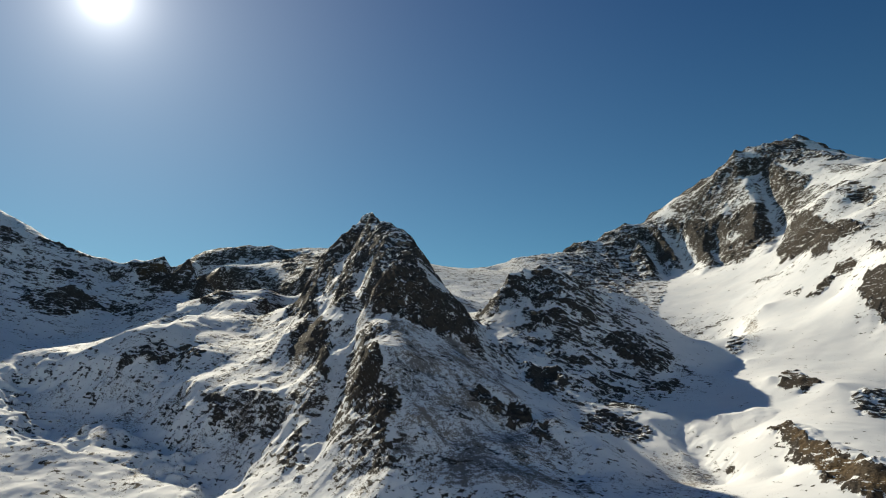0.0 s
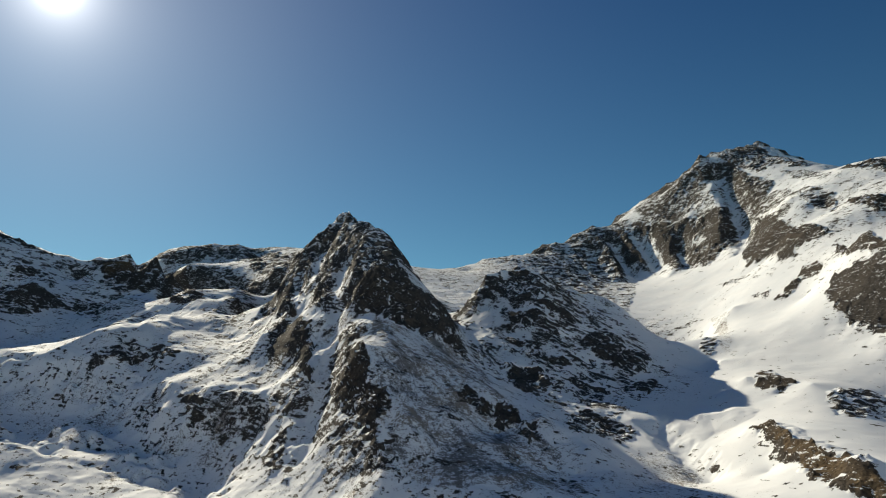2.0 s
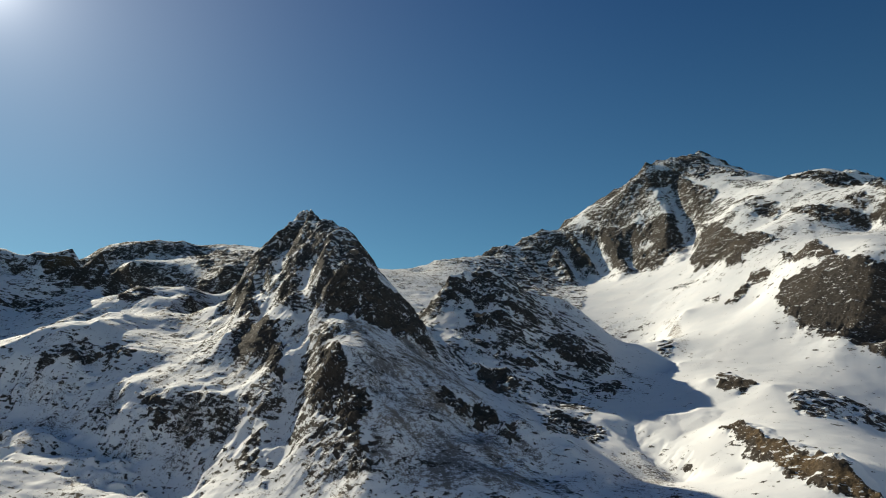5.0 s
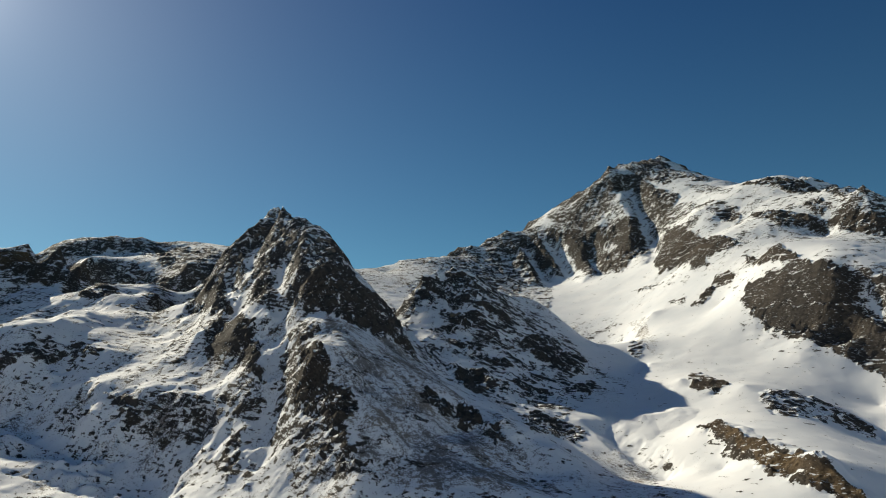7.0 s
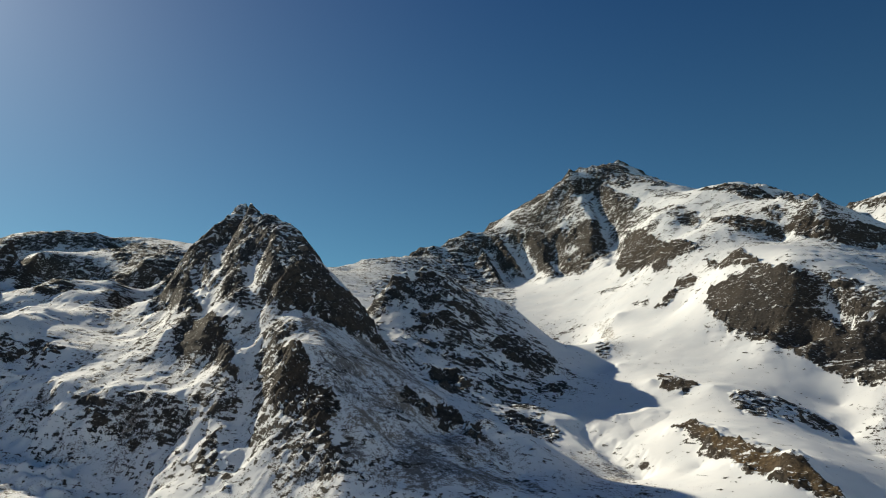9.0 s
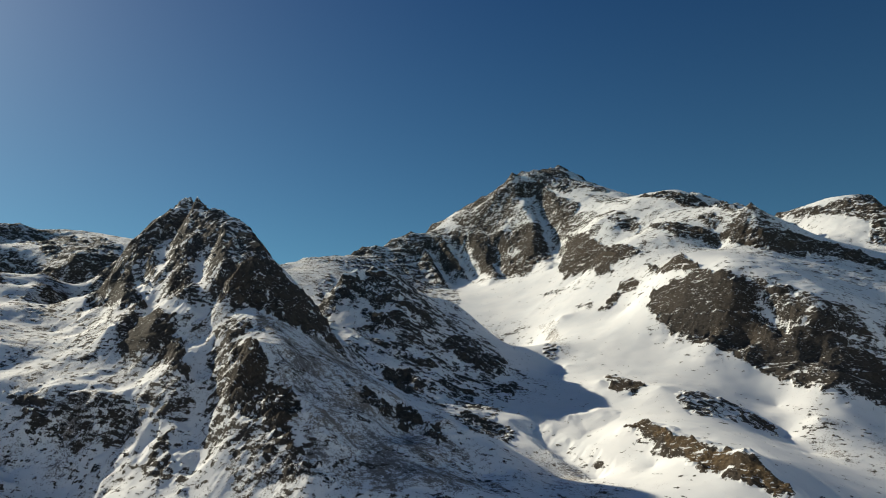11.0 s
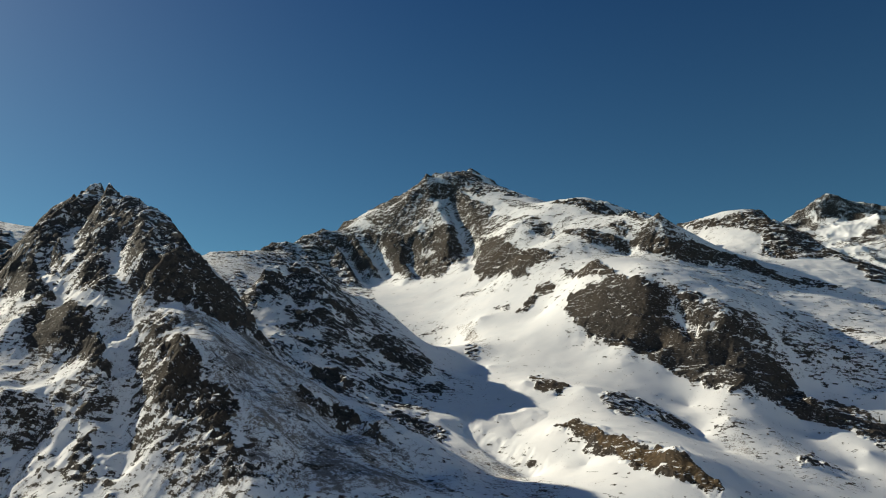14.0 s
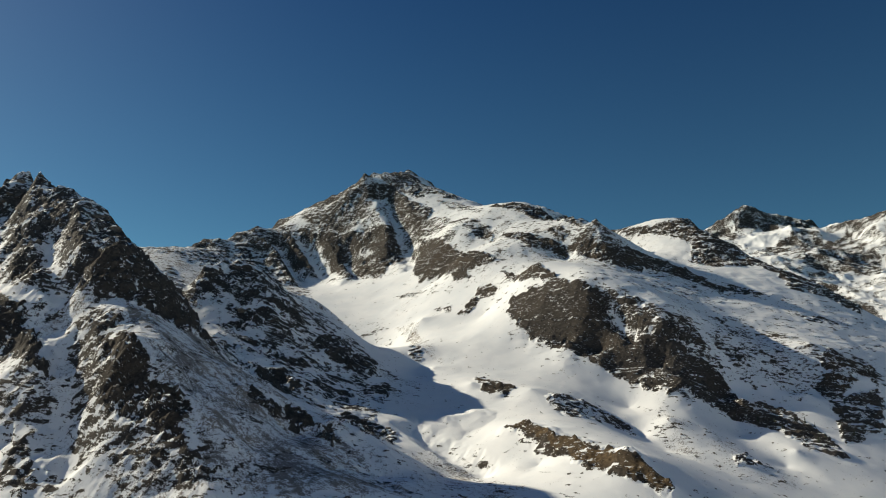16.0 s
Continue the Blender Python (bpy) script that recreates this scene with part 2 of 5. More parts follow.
LEFT_BASIN = [
    (-208, 588, 105), (-243, 629, 122), (-239, 660, 136), (-200, 607, 113), (-223, 572, 88), (-311, 582, 90),
    (-311, 637, 110), (-272, 534, 63), (-238, 503, 49), (-190, 506, 55), (-211, 519, 58), (-171, 470, 34),
    (-208, 465, 31), (-175, 438, 20), (-231, 443, 30), (-202, 419, 15),]
KNOLL_CREST = [
    (45, 654, 157), (62, 658, 178), (76, 660, 185), (92, 660, 188), (108, 661, 184), (128, 670, 177),
    (146, 682, 170), (168, 693, 166), (184, 702, 162), (203, 692, 147), (215, 680, 134), (228, 670, 119),]
KNOLL_FACE = [
    (40, 652, 146), (77, 651, 164), (119, 623, 151), (101, 585, 119), (123, 581, 109), (146, 658, 147),
    (74, 593, 115), (76, 546, 89), (95, 517, 72), (113, 554, 91), (161, 587, 110), (166, 558, 90),
    (166, 533, 72), (111, 483, 56),]
GULLY_FLOOR = [
    (118, 455, 41), (146, 451, 43), (119, 410, 29), (122, 382, 19), (143, 373, 20), (148, 414, 31),
    (171, 427, 40), (228, 575, 82), (241, 591, 93), (242, 570, 92), (227, 457, 64),]
OUTCROP_SHELF = [
    (179, 395, 47), (175, 389, 44), (172, 364, 35), (183, 363, 46), (243, 445, 71), (223, 491, 77),
    (171, 310, 29), (182, 312, 34), (183, 333, 39), (152, 358, 25), (168, 284, 22),]
RIGHT_FLOOR = [
    (301, 398, 36), (334, 431, 57), (323, 385, 50), (287, 364, 29), (284, 332, 23), (285, 304, 13),
    (338, 361, 38), (319, 325, 22), (397, 376, 46), (403, 376, 66), (425, 372, 57), (476, 369, 66),
    (431, 338, 41), (383, 325, 28), (368, 325, 17), (366, 307, 12),]
CRAG_FACE_HIGH = [
    (-62, 657, 228), (-47, 629, 214), (-97, 646, 186), (-79, 668, 204), (-47, 549, 168), (-35, 514, 149),
    (-10, 504, 130), (-77, 556, 139), (-8, 486, 105), (12, 492, 102),]
RIB_GULLIES = [
    (-86, 490, 82), (-72, 501, 105), (-58, 454, 81), (-32, 370, 39), (-86, 452, 58), (-24, 408, 76),]
RIB_RIGHT_SLOPE = [
    (-10, 421, 76), (-4, 394, 58), (25, 474, 82), (-17, 385, 58), (-5, 364, 42), (20, 379, 43), (39, 380, 38),
    (62, 396, 45), (79, 382, 34), (97, 360, 21),]
APRON_STEPS = [
    (-130, 632, 133), (-109, 507, 79), (-112, 485, 64), (-94, 421, 37), (-142, 606, 109), (-139, 520, 79),
    (-145, 501, 68), (-175, 543, 80), (-172, 607, 109), (-180, 686, 136), (-159, 705, 149),]
BASIN_HOLLOW = [
    (-262, 705, 122), (-300, 715, 130), (-340, 705, 115), (-375, 700, 115),]
KNOLL_FOOT = [
    (66, 517, 73),]
SHELF_BACK = [
    (224, 481, 72), (227, 459, 68), (277, 506, 82), (243, 428, 64), (274, 441, 67), (278, 406, 50),
    (310, 414, 50), (176, 334, 36), (172, 307, 30),]
SUMMIT_GULLIES = [
    (460, 1295, 455), (398, 1262, 394), (456, 1157, 376), (493, 1076, 361), (413, 1138, 316), (483, 1005, 305),
    (492, 844, 307), (482, 735, 266), (543, 976, 362), (566, 1080, 420),]
CLIFF_STEPS = [
    (382, 431, 100), (410, 461, 140), (401, 500, 160),]
SLOPE_EDGE = [
    (383, 677, 178), (363, 586, 153), (366, 452, 83),]
SUMMIT_BROW = [
    (217, 1241, 313), (235, 1252, 325), (258, 1238, 327), (293, 1257, 346), (329, 1254, 363), (399, 1327, 402),
    (459, 1336, 438), (469, 1240, 444), (490, 1210, 456), (558, 1237, 508), (607, 1278, 529), (668, 1315, 555),
    (694, 1327, 565), (715, 1315, 554), (711, 1253, 517), (725, 1218, 488),]
FAR_PEAK_BROW = [
    (2098, 1562, 649), (2208, 1543, 700), (2242, 1519, 713), (2293, 1516, 746), (2336, 1507, 773), (2374, 1487, 764),
    (2449, 1448, 743), (2466, 1417, 734), (2526, 1350, 719), (2326, 1189, 632), (2323, 1133, 618), (2315, 1075, 624),
    (2328, 1001, 636), (2365, 908, 659),]
CRAG_LEDGES = [
    (-81, 693, 235), (-98, 672, 199), (-115, 646, 172), (-132, 646, 142), (-77, 631, 191), (70, 620, 139),
    (-59, 614, 202), (-93, 603, 165), (-75, 594, 164), (53, 579, 110), (-40, 562, 178), (-90, 561, 140),
    (-56, 522, 143), (-56, 513, 126), (-41, 511, 146), (-66, 476, 99), (-40, 462, 109), (-64, 448, 77),
    (-63, 423, 54), (-42, 421, 82), (-42, 408, 63), (37, 400, 42), (70, 367, 24), (34, 341, 27),]
APRON_BENCHES = [
    (-186, 743, 164), (-225, 737, 162), (-128, 636, 136), (-248, 618, 123), (-250, 588, 111), (-201, 567, 96),
    (-234, 566, 96), (-209, 562, 81), (-133, 548, 96), (-122, 545, 109), (-109, 544, 103), (-93, 519, 107),
    (-179, 518, 71), (-120, 481, 65), (-108, 459, 54), (-176, 456, 33), (-239, 455, 37), (-127, 451, 33),
    (-151, 451, 33), (-108, 412, 18),]
KNOLL_BENCHES = [
    (97, 601, 137), (129, 552, 83), (113, 506, 60),]
VALLEY_BANKS = [
    (211, 491, 68), (131, 462, 49), (409, 399, 65), (385, 367, 37), (173, 356, 39), (162, 352, 26),
    (179, 300, 36),]
SLOPE_BANKS = [
    (415, 881, 234), (407, 607, 212), (370, 565, 164), (364, 481, 108), (357, 463, 85),]
SUMMIT_LEDGES = [
    (369, 1230, 348), (528, 1176, 440), (394, 1132, 288), (455, 1122, 359), (471, 1033, 319), (419, 815, 223),
    (495, 801, 282), (433, 782, 252), (449, 737, 250), (525, 682, 241), (346, 551, 121), (388, 532, 178),
    (356, 520, 111), (351, 511, 118), (406, 500, 165), (369, 492, 100), (438, 464, 153), (407, 450, 134),
    (390, 441, 90), (373, 409, 77),]
LEFT_RIDGE_STEPS = [
    (-313, 822, 180), (-287, 810, 171), (-323, 791, 169),]
FAR_RIDGE_STEPS = [
    (-328, 1141, 273),]
# landform, line, and for a crest how far behind it the hidden side drops, and by how much
LINES = [
    ("left_ridge", LEFT_RIDGE_CREST, (130, 110)),
    ("left_ridge", LEFT_RIDGE_SLOPE, None),
    ("far_ridge", FAR_RIDGE_CREST, (250, 200)),
    ("far_ridge", FAR_RIDGE_FACE, None),
    ("pass_slope", PASS_CREST, (200, 150)),
    ("pass_slope", PASS_FACE, None),
    ("summit_mountain", SUMMIT_CREST, (300, 260)),
    ("summit_mountain", SUMMIT_FACE, None),
    ("summit_mountain", SHOULDER_CREST, (160, 60)),
    ("summit_mountain", SHOULDER_FACE, None),
    ("summit_mountain", CLIFF_FOOT, None),
    ("snow_slope", SNOW_SLOPE, None),
    ("right_ridge", RIGHT_RIDGE_CREST, (200, 130)),
    ("right_ridge", RIGHT_RIDGE_FACE, None),
    ("far_peak", FAR_PEAK_CREST, (400, 350)),
    ("far_peak", FAR_PEAK_FACE, None),
    ("crag", CRAG_CREST_LEFT, (75, 95, -12)),
    ("crag", CRAG_CREST_BACK, (80, 95, -8)),
    ("crag", CRAG_CREST_RIGHT, (50, 45, 22)),
    ("crag", CRAG_FACE_EDGE, None),
    ("crag", CRAG_FACE, None),
    ("crag", RIB, None),
    ("snow_apron", LEFT_APRON, None),
    ("snow_apron", LEFT_BASIN, None),
    ("knoll", KNOLL_CREST, (70, 35)),
    ("knoll", KNOLL_FACE, None),
    ("valley_floor", GULLY_FLOOR, None),
    ("valley_floor", OUTCROP_SHELF, None),
    ("valley_floor", RIGHT_FLOOR, None),
    ("crag", CRAG_FACE_HIGH, None),
    ("crag", RIB_GULLIES, None),
    ("crag", RIB_RIGHT_SLOPE, None),
    ("snow_apron", APRON_STEPS, None),
    ("snow_apron", BASIN_HOLLOW, None),
    ("knoll", KNOLL_FOOT, None),
    ("valley_floor", SHELF_BACK, None),
    ("summit_mountain", SUMMIT_GULLIES, None),
    ("summit_mountain", CLIFF_STEPS, None),
    ("snow_slope", SLOPE_EDGE, None),
    ("summit_mountain", SUMMIT_BROW, None),
    ("far_peak", FAR_PEAK_BROW, None),
    ("crag", CRAG_LEDGES, None),
    ("snow_apron", APRON_BENCHES, None),
    ("knoll", KNOLL_BENCHES, None),
    ("valley_floor", VALLEY_BANKS, None),
    ("snow_slope", SLOPE_BANKS, None),
    ("summit_mountain", SUMMIT_LEDGES, None),
    ("left_ridge", LEFT_RIDGE_STEPS, None),
    ("far_ridge", FAR_RIDGE_STEPS, None),
]
# unseen ground round the flight and behind it: a deep valley and its far side
VALLEY = [
    (0, 150, -45), (-150, 230, -30), (150, 120, -50), (330, 130, -60), (-330, 300, -10), (-60, 0, -90), (-300, 0, -90), (250, -80, -100),
    (520, 180, -40), (-600, 300, 60), (-700, 700, 220), (0, -500, -120), (-700, -300, 60), (700, -300, -90), (0, -1300, 200),
    (-1400, 0, 350), (-1300, 1000, 380), (1300, -600, 60), (1500, 200, 150), (900, 200, 30), (-900, -1300, 350), (1000, -1600, 300),
    (0, 2400, 60), (-1500, 2600, 100), (1400, 2600, 150), (0, 4300, 0), (-3200, 3000, 50), (-4300, 0, 50), (-3000, -3000, 50), (0, -4300, 50),
    (3000, -3000, 50), (4300, 0, 100), (3600, 2600, 150), (2400, 3600, 50)]
HUB = (-60.0, 24.0)


# ---- bare rock, scree and thin snow, outlined in plan ----
APRON_SPECKLE = [(-198, 602), (-185, 693), (-134, 636), (-92, 517), (-95, 495), (-108, 485), (-133, 497), (-169, 510)]
LEFT_HIGH_A = [(-533, 828), (-520, 838), (-499, 823), (-497, 805), (-513, 802)]
LEFT_HIGH_B = [(-505, 858), (-481, 872), (-464, 881), (-436, 869), (-445, 847), (-461, 846), (-489, 841)]
LEFT_RIDGE_FACE = [(-513, 803), (-487, 845), (-431, 865), (-380, 866), (-330, 837), (-274, 767), (-238, 602), (-349, 771), (-401, 753), (-438, 699)]
GULLY_STONES = [(120, 427), (154, 421), (126, 321), (94, 337)]
PASS_GRASS = [(28, 1111), (92, 1176), (135, 1177), (195, 1190), (200, 1139), (83, 657), (84, 1087)]
SUMMIT_FOOT = [(195, 1190), (259, 1240), (306, 1155), (338, 1044), (288, 924), (174, 683), (224, 1041), (196, 1121)]
PASS_ROCK = [(113, 1196), (201, 1226), (236, 1134), (192, 1099), (153, 1134)]
SHOULDER_PATCH_A = [(535, 935), (535, 885), (530, 846), (488, 757), (497, 809), (499, 854)]
SHOULDER_PATCH_B = [(592, 1070), (635, 1071), (606, 948), (563, 887), (570, 947), (585, 1022)]
SHOULDER_PATCH_C = [(517, 1035), (547, 1005), (535, 935), (509, 939), (509, 986)]
SLOPE_STREAK_A = [(374, 852), (386, 828), (390, 795), (376, 811)]
SLOPE_STREAK_B = [(354, 728), (365, 709), (347, 692)]
SLOPE_STREAK_C = [(351, 680), (382, 688), (380, 677), (353, 667)]
SLOPE_GRASS = [(319, 763), (330, 739), (284, 632), (261, 589), (258, 616), (302, 709)]
SLOPE_KNOB = [(250, 626), (289, 673), (251, 599), (240, 596)]
SHOULDER_FIELD = [(553, 860), (572, 711), (580, 640), (588, 598), (656, 534), (552, 512), (517, 542), (505, 595), (482, 644), (439, 722)]
BAND_TAIL = [(669, 552), (690, 526), (674, 474), (654, 488), (649, 520)]
SHELF_STONES = [(310, 396), (317, 382), (314, 371), (302, 380)]
RIGHT_STONES = [(335, 426), (345, 384), (346, 342), (363, 316), (321, 293), (277, 316), (294, 369)]
SHELF_TREE_ROCK = [(327, 339), (351, 342), (335, 326), (309, 323)]
BASIN_SHADE_HOLLOW = [(-355, 589), (-316, 585), (-290, 581), (-253, 566), (-214, 563), (-172, 513), (-147, 493), (-126, 494), (-96, 461), (-86, 436), (-87, 414), (-97, 404), (-109, 393), (-111, 378), (-138, 378), (-166, 418), (-188, 445), (-227, 480), (-228, 448), (-250, 445), (-283, 457), (-343, 533)]
CRAG_WALLS = [(-84, 701), (-72, 699), (-49, 634), (-34, 622), (-26, 579), (-14, 527), (-30, 529), (-43, 511), (-52, 513), (-50, 495), (-63, 505), (-71, 518), (-81, 526), (-92, 551), (-107, 594), (-116, 643), (-130, 659), (-117, 672), (-100, 678), (-88, 686)]
CRAG_BROW = [(-64, 656), (-49, 634), (-34, 602), (-26, 579), (-14, 527), (-28, 533), (-41, 550), (-53, 590)]
CRAG_DARK_FACE = [(-30, 529), (-16, 531), (-8, 524), (3, 526), (34, 658), (23, 520), (29, 506), (7, 479), (-8, 481), (-27, 474), (-41, 483), (-50, 495), (-52, 513), (-43, 511)]
LEFT_PILLAR = [(-130, 659), (-116, 643), (-107, 594), (-96, 558), (-107, 563), (-131, 636)]
COULOIR_A = [(-100, 553), (-88, 541), (-75, 514), (-71, 516), (-63, 505), (-56, 503), (-51, 489), (-62, 477), (-74, 506), (-83, 511)]
COULOIR_B = [(-74, 507), (-62, 477), (-62, 456), (-63, 430), (-67, 438), (-70, 467), (-76, 501)]
LEFT_BUTTRESS = [(-117, 569), (-99, 549), (-83, 509), (-75, 463), (-71, 445), (-77, 459), (-85, 472), (-90, 499), (-103, 513), (-116, 530)]
RIB_FLANK = [(-57, 481), (-45, 482), (-39, 460), (-42, 422), (-46, 418), (-51, 417), (-59, 429), (-61, 459)]
RIB_ROCKS = [(-50, 441), (-37, 426), (-35, 405), (-19, 390), (-20, 377), (-28, 373), (-31, 364), (-34, 376), (-48, 399), (-51, 414), (-46, 418)]
RIB_RIGHT_SCREE = [(-36, 470), (-8, 476), (28, 501), (39, 489), (40, 438), (50, 399), (67, 382), (68, 331), (-10, 330), (-22, 353), (-28, 373), (-20, 387), (-35, 405), (-39, 422)]
RIB_FOOT = [(-32, 369), (-26, 361), (-22, 353), (-13, 346), (-10, 330), (-27, 341), (-31, 358)]
RIB_MOUND = [(-55, 385), (-43, 380), (-35, 368), (-39, 347), (-54, 356)]
RIBLET_A = [(-85, 423), (-81, 422), (-80, 400), (-84, 387), (-92, 401), (-89, 414)]
RIBLET_B = [(-77, 406), (-71, 396), (-71, 375), (-76, 377)]
FACE_ROCK_A = [(13, 413), (23, 422), (32, 417), (30, 408), (20, 409)]
FACE_ROCK_B = [(36, 416), (45, 423), (49, 407), (41, 400), (35, 407)]
FACE_ROCK_C = [(49, 406), (55, 403), (57, 388), (50, 384), (49, 395)]
FACE_ROCK_D = [(52, 372), (56, 374), (61, 371), (53, 364)]
KNOLL_SLABS = [(67, 928), (107, 1040), (149, 1103), (90, 660), (104, 647), (132, 651), (161, 655), (186, 619), (186, 578), (173, 533), (159, 513), (122, 465), (96, 470), (69, 481), (46, 481), (34, 500), (36, 654)]
KNOLL_TOP_ROCKS = [(88, 945), (141, 1086), (90, 660), (101, 647), (128, 639), (132, 617), (124, 600), (98, 587), (77, 593), (72, 640), (56, 651), (40, 651)]
KNOLL_SNOW_A = [(66, 646), (80, 615), (101, 607), (102, 601), (78, 608)]
KNOLL_SNOW_B = [(14, 500), (55, 646), (68, 608), (41, 563)]
KNOLL_SLAB_HIGH = [(136, 584), (154, 592), (175, 581), (188, 572), (170, 548), (154, 554), (139, 564)]
KNOLL_SLAB_MID = [(75, 575), (92, 567), (110, 550), (104, 546), (84, 555)]
KNOLL_SLAB_LOW = [(62, 535), (83, 534), (94, 511), (71, 491), (59, 505)]
KNOLL_SLAB_FOOT = [(159, 533), (169, 530), (164, 513), (150, 508)]
BOULDER_BAND = [(87, 454), (106, 475), (118, 465), (130, 456), (127, 445), (110, 423), (99, 426), (79, 403)]
GULLY_SCREE = [(123, 417), (142, 425), (141, 380), (133, 375), (106, 347), (102, 370)]
SUMMIT_FACE_ROCKS = [(406, 1332), (444, 1245), (506, 1220), (551, 1226), (533, 1183), (490, 1135), (452, 1136), (424, 1197)]
SUMMIT_CAP = [(563, 1249), (676, 1330), (661, 1237), (644, 1142), (620, 1062), (605, 1107), (573, 1092), (571, 1145), (564, 1216)]
SUMMIT_TOP = [(584, 1250), (677, 1332), (662, 1225), (604, 1201)]
SUMMIT_LOBE = [(584, 1091), (601, 1067), (637, 1023), (585, 907), (553, 877), (567, 968), (569, 1050), (562, 1112)]
LOBE_ROCKS = [(588, 1063), (613, 1019), (569, 893), (560, 927), (582, 1029)]
SUMMIT_RIB = [(545, 1204), (572, 1188), (562, 1112), (562, 1039), (542, 1017), (515, 1026), (501, 1037), (526, 1118)]
SUMMIT_WALL = [(422, 1193), (442, 1140), (472, 1090), (499, 1061), (489, 1010), (452, 944), (447, 988), (406, 946), (404, 1019), (387, 1013), (405, 1107), (408, 1161)]
SUMMIT_COULOIR = [(539, 1183), (530, 1135), (512, 1066), (497, 1014), (469, 950), (468, 965), (491, 1022), (511, 1091), (525, 1151)]
SUMMIT_SNOW_PATCH = [(439, 1078), (454, 1067), (453, 1037), (439, 1058)]
SUMMIT_LEFT_GULLIES = [(275, 1241), (335, 1258), (385, 1274), (421, 1192), (408, 1161), (405, 1107), (384, 1007), (379, 1096), (363, 1158), (348, 1202), (333, 1090), (301, 1054), (288, 1145), (267, 1214)]
GULLY_RIB_A = [(328, 1254), (347, 1246), (360, 1191), (336, 1090), (305, 1054), (315, 1151), (320, 1215)]
GULLY_RIB_B = [(363, 1258), (381, 1247), (383, 1193), (385, 1135), (377, 1127), (361, 1151), (362, 1197)]
GULLY_RIB_C = [(416, 1180), (418, 1135), (406, 1054), (388, 1005), (395, 1053), (404, 1117)]
GULLY_SNOW_A = [(403, 1190), (408, 1161), (403, 1103), (392, 1034), (383, 1105), (382, 1165), (383, 1207)]
GULLY_SNOW_B = [(342, 1241), (358, 1230), (355, 1162), (346, 1113), (348, 1145), (345, 1193)]
BAND_UNDER_SUMMIT = [(422, 877), (469, 950), (498, 972), (468, 869), (461, 832), (441, 727), (432, 724), (416, 752), (407, 729), (401, 748), (423, 821), (410, 841)]
BAND_BLOCK = [(394, 700), (402, 684), (396, 667), (384, 656), (385, 690)]
BIG_CLIFF = [(367, 611), (387, 576), (392, 523), (398, 513), (394, 504), (390, 473), (396, 451), (409, 435), (420, 419), (427, 409), (423, 397), (403, 377), (431, 377), (437, 364), (432, 337), (417, 309), (407, 316), (402, 336), (402, 358), (396, 378), (389, 394), (360, 410), (359, 441), (355, 464), (351, 484), (345, 508), (345, 546), (346, 571), (353, 595)]
CLIFF_UPPER = [(396, 506), (417, 484), (427, 455), (440, 439), (437, 425), (420, 434), (397, 452), (392, 475)]
BAND_A = [(425, 690), (395, 554), (389, 560), (391, 621)]
UPPER_BAND_RIGHT = [(544, 671), (563, 646), (620, 621), (660, 601), (649, 560), (677, 513), (635, 540), (607, 588), (576, 600), (535, 610), (529, 650)]
DOME_ROCKS = [(520, 802), (523, 743), (531, 695), (527, 686), (507, 710), (501, 765)]
DOME_TOP = [(588, 913), (625, 883), (648, 829), (565, 682), (583, 755), (596, 860)]
RIGHT_RIDGE_ROCKS = [(808, 765), (858, 737), (840, 682), (835, 614), (809, 529), (785, 585), (746, 587), (738, 618), (732, 645), (783, 673), (802, 729)]
RIGHT_RIDGE_SNOW = [(606, 648), (800, 743), (779, 677), (740, 658), (733, 702)]
STREAK_D = [(504, 474), (556, 476), (564, 454), (516, 456)]
STREAK_E = [(620, 541), (653, 525), (678, 481), (630, 496)]
SHELF_SHADE_PATCH = [(243, 432), (279, 444), (297, 430), (306, 407), (288, 384), (272, 396), (253, 398), (229, 397), (238, 422)]
OUTCROP_BAND = [(180, 398), (182, 381), (176, 357), (176, 328), (180, 316), (174, 294), (173, 283), (174, 272), (167, 274), (167, 286), (163, 301), (163, 318), (167, 334), (171, 358), (174, 386)]
SHELF_ROCK = [(243, 515), (254, 515), (239, 474), (244, 461), (228, 457), (222, 474)]
LEFT_CLIFF_LOW = [(-461, 768), (-449, 787), (-420, 785), (-396, 795), (-377, 792), (-393, 769), (-407, 751), (-429, 748), (-447, 747)]
LEFT_CLIFF_MID = [(-457, 817), (-438, 830), (-411, 829), (-410, 803), (-440, 811)]
LEFT_CLIFF_END = [(-383, 803), (-357, 818), (-313, 763), (-328, 764), (-374, 794)]
RED_CLIFF = [(-391, 877), (-353, 883), (-316, 859), (-388, 1110), (-298, 825), (-307, 817), (-337, 839), (-372, 857)]
RED_SPUR = [(-383, 1101), (-372, 1103), (-329, 1052), (-223, 746), (-243, 737), (-254, 746), (-291, 809), (-293, 823)]
FAR_RIDGE_WALLS = [(-412, 1165), (-391, 1180), (-342, 1202), (-269, 1220), (-246, 1197), (-115, 678), (-112, 657), (-208, 1014), (-278, 1149), (-331, 1165), (-355, 1131), (-392, 1135)]
FAR_RIDGE_LOW = [(-335, 1066), (-300, 1098), (-255, 1057), (-209, 1000), (-218, 995), (-296, 1052)]
BASIN_KNOLL = [(-254, 557), (-254, 568), (-247, 576), (-232, 588), (-224, 585), (-207, 586), (-190, 572), (-192, 562), (-215, 578), (-228, 567), (-245, 561), (-245, 554)]
KNOB_RUBBLE = [(-208, 697), (-200, 732), (-217, 989), (-201, 965), (-165, 682), (-179, 657), (-194, 662)]
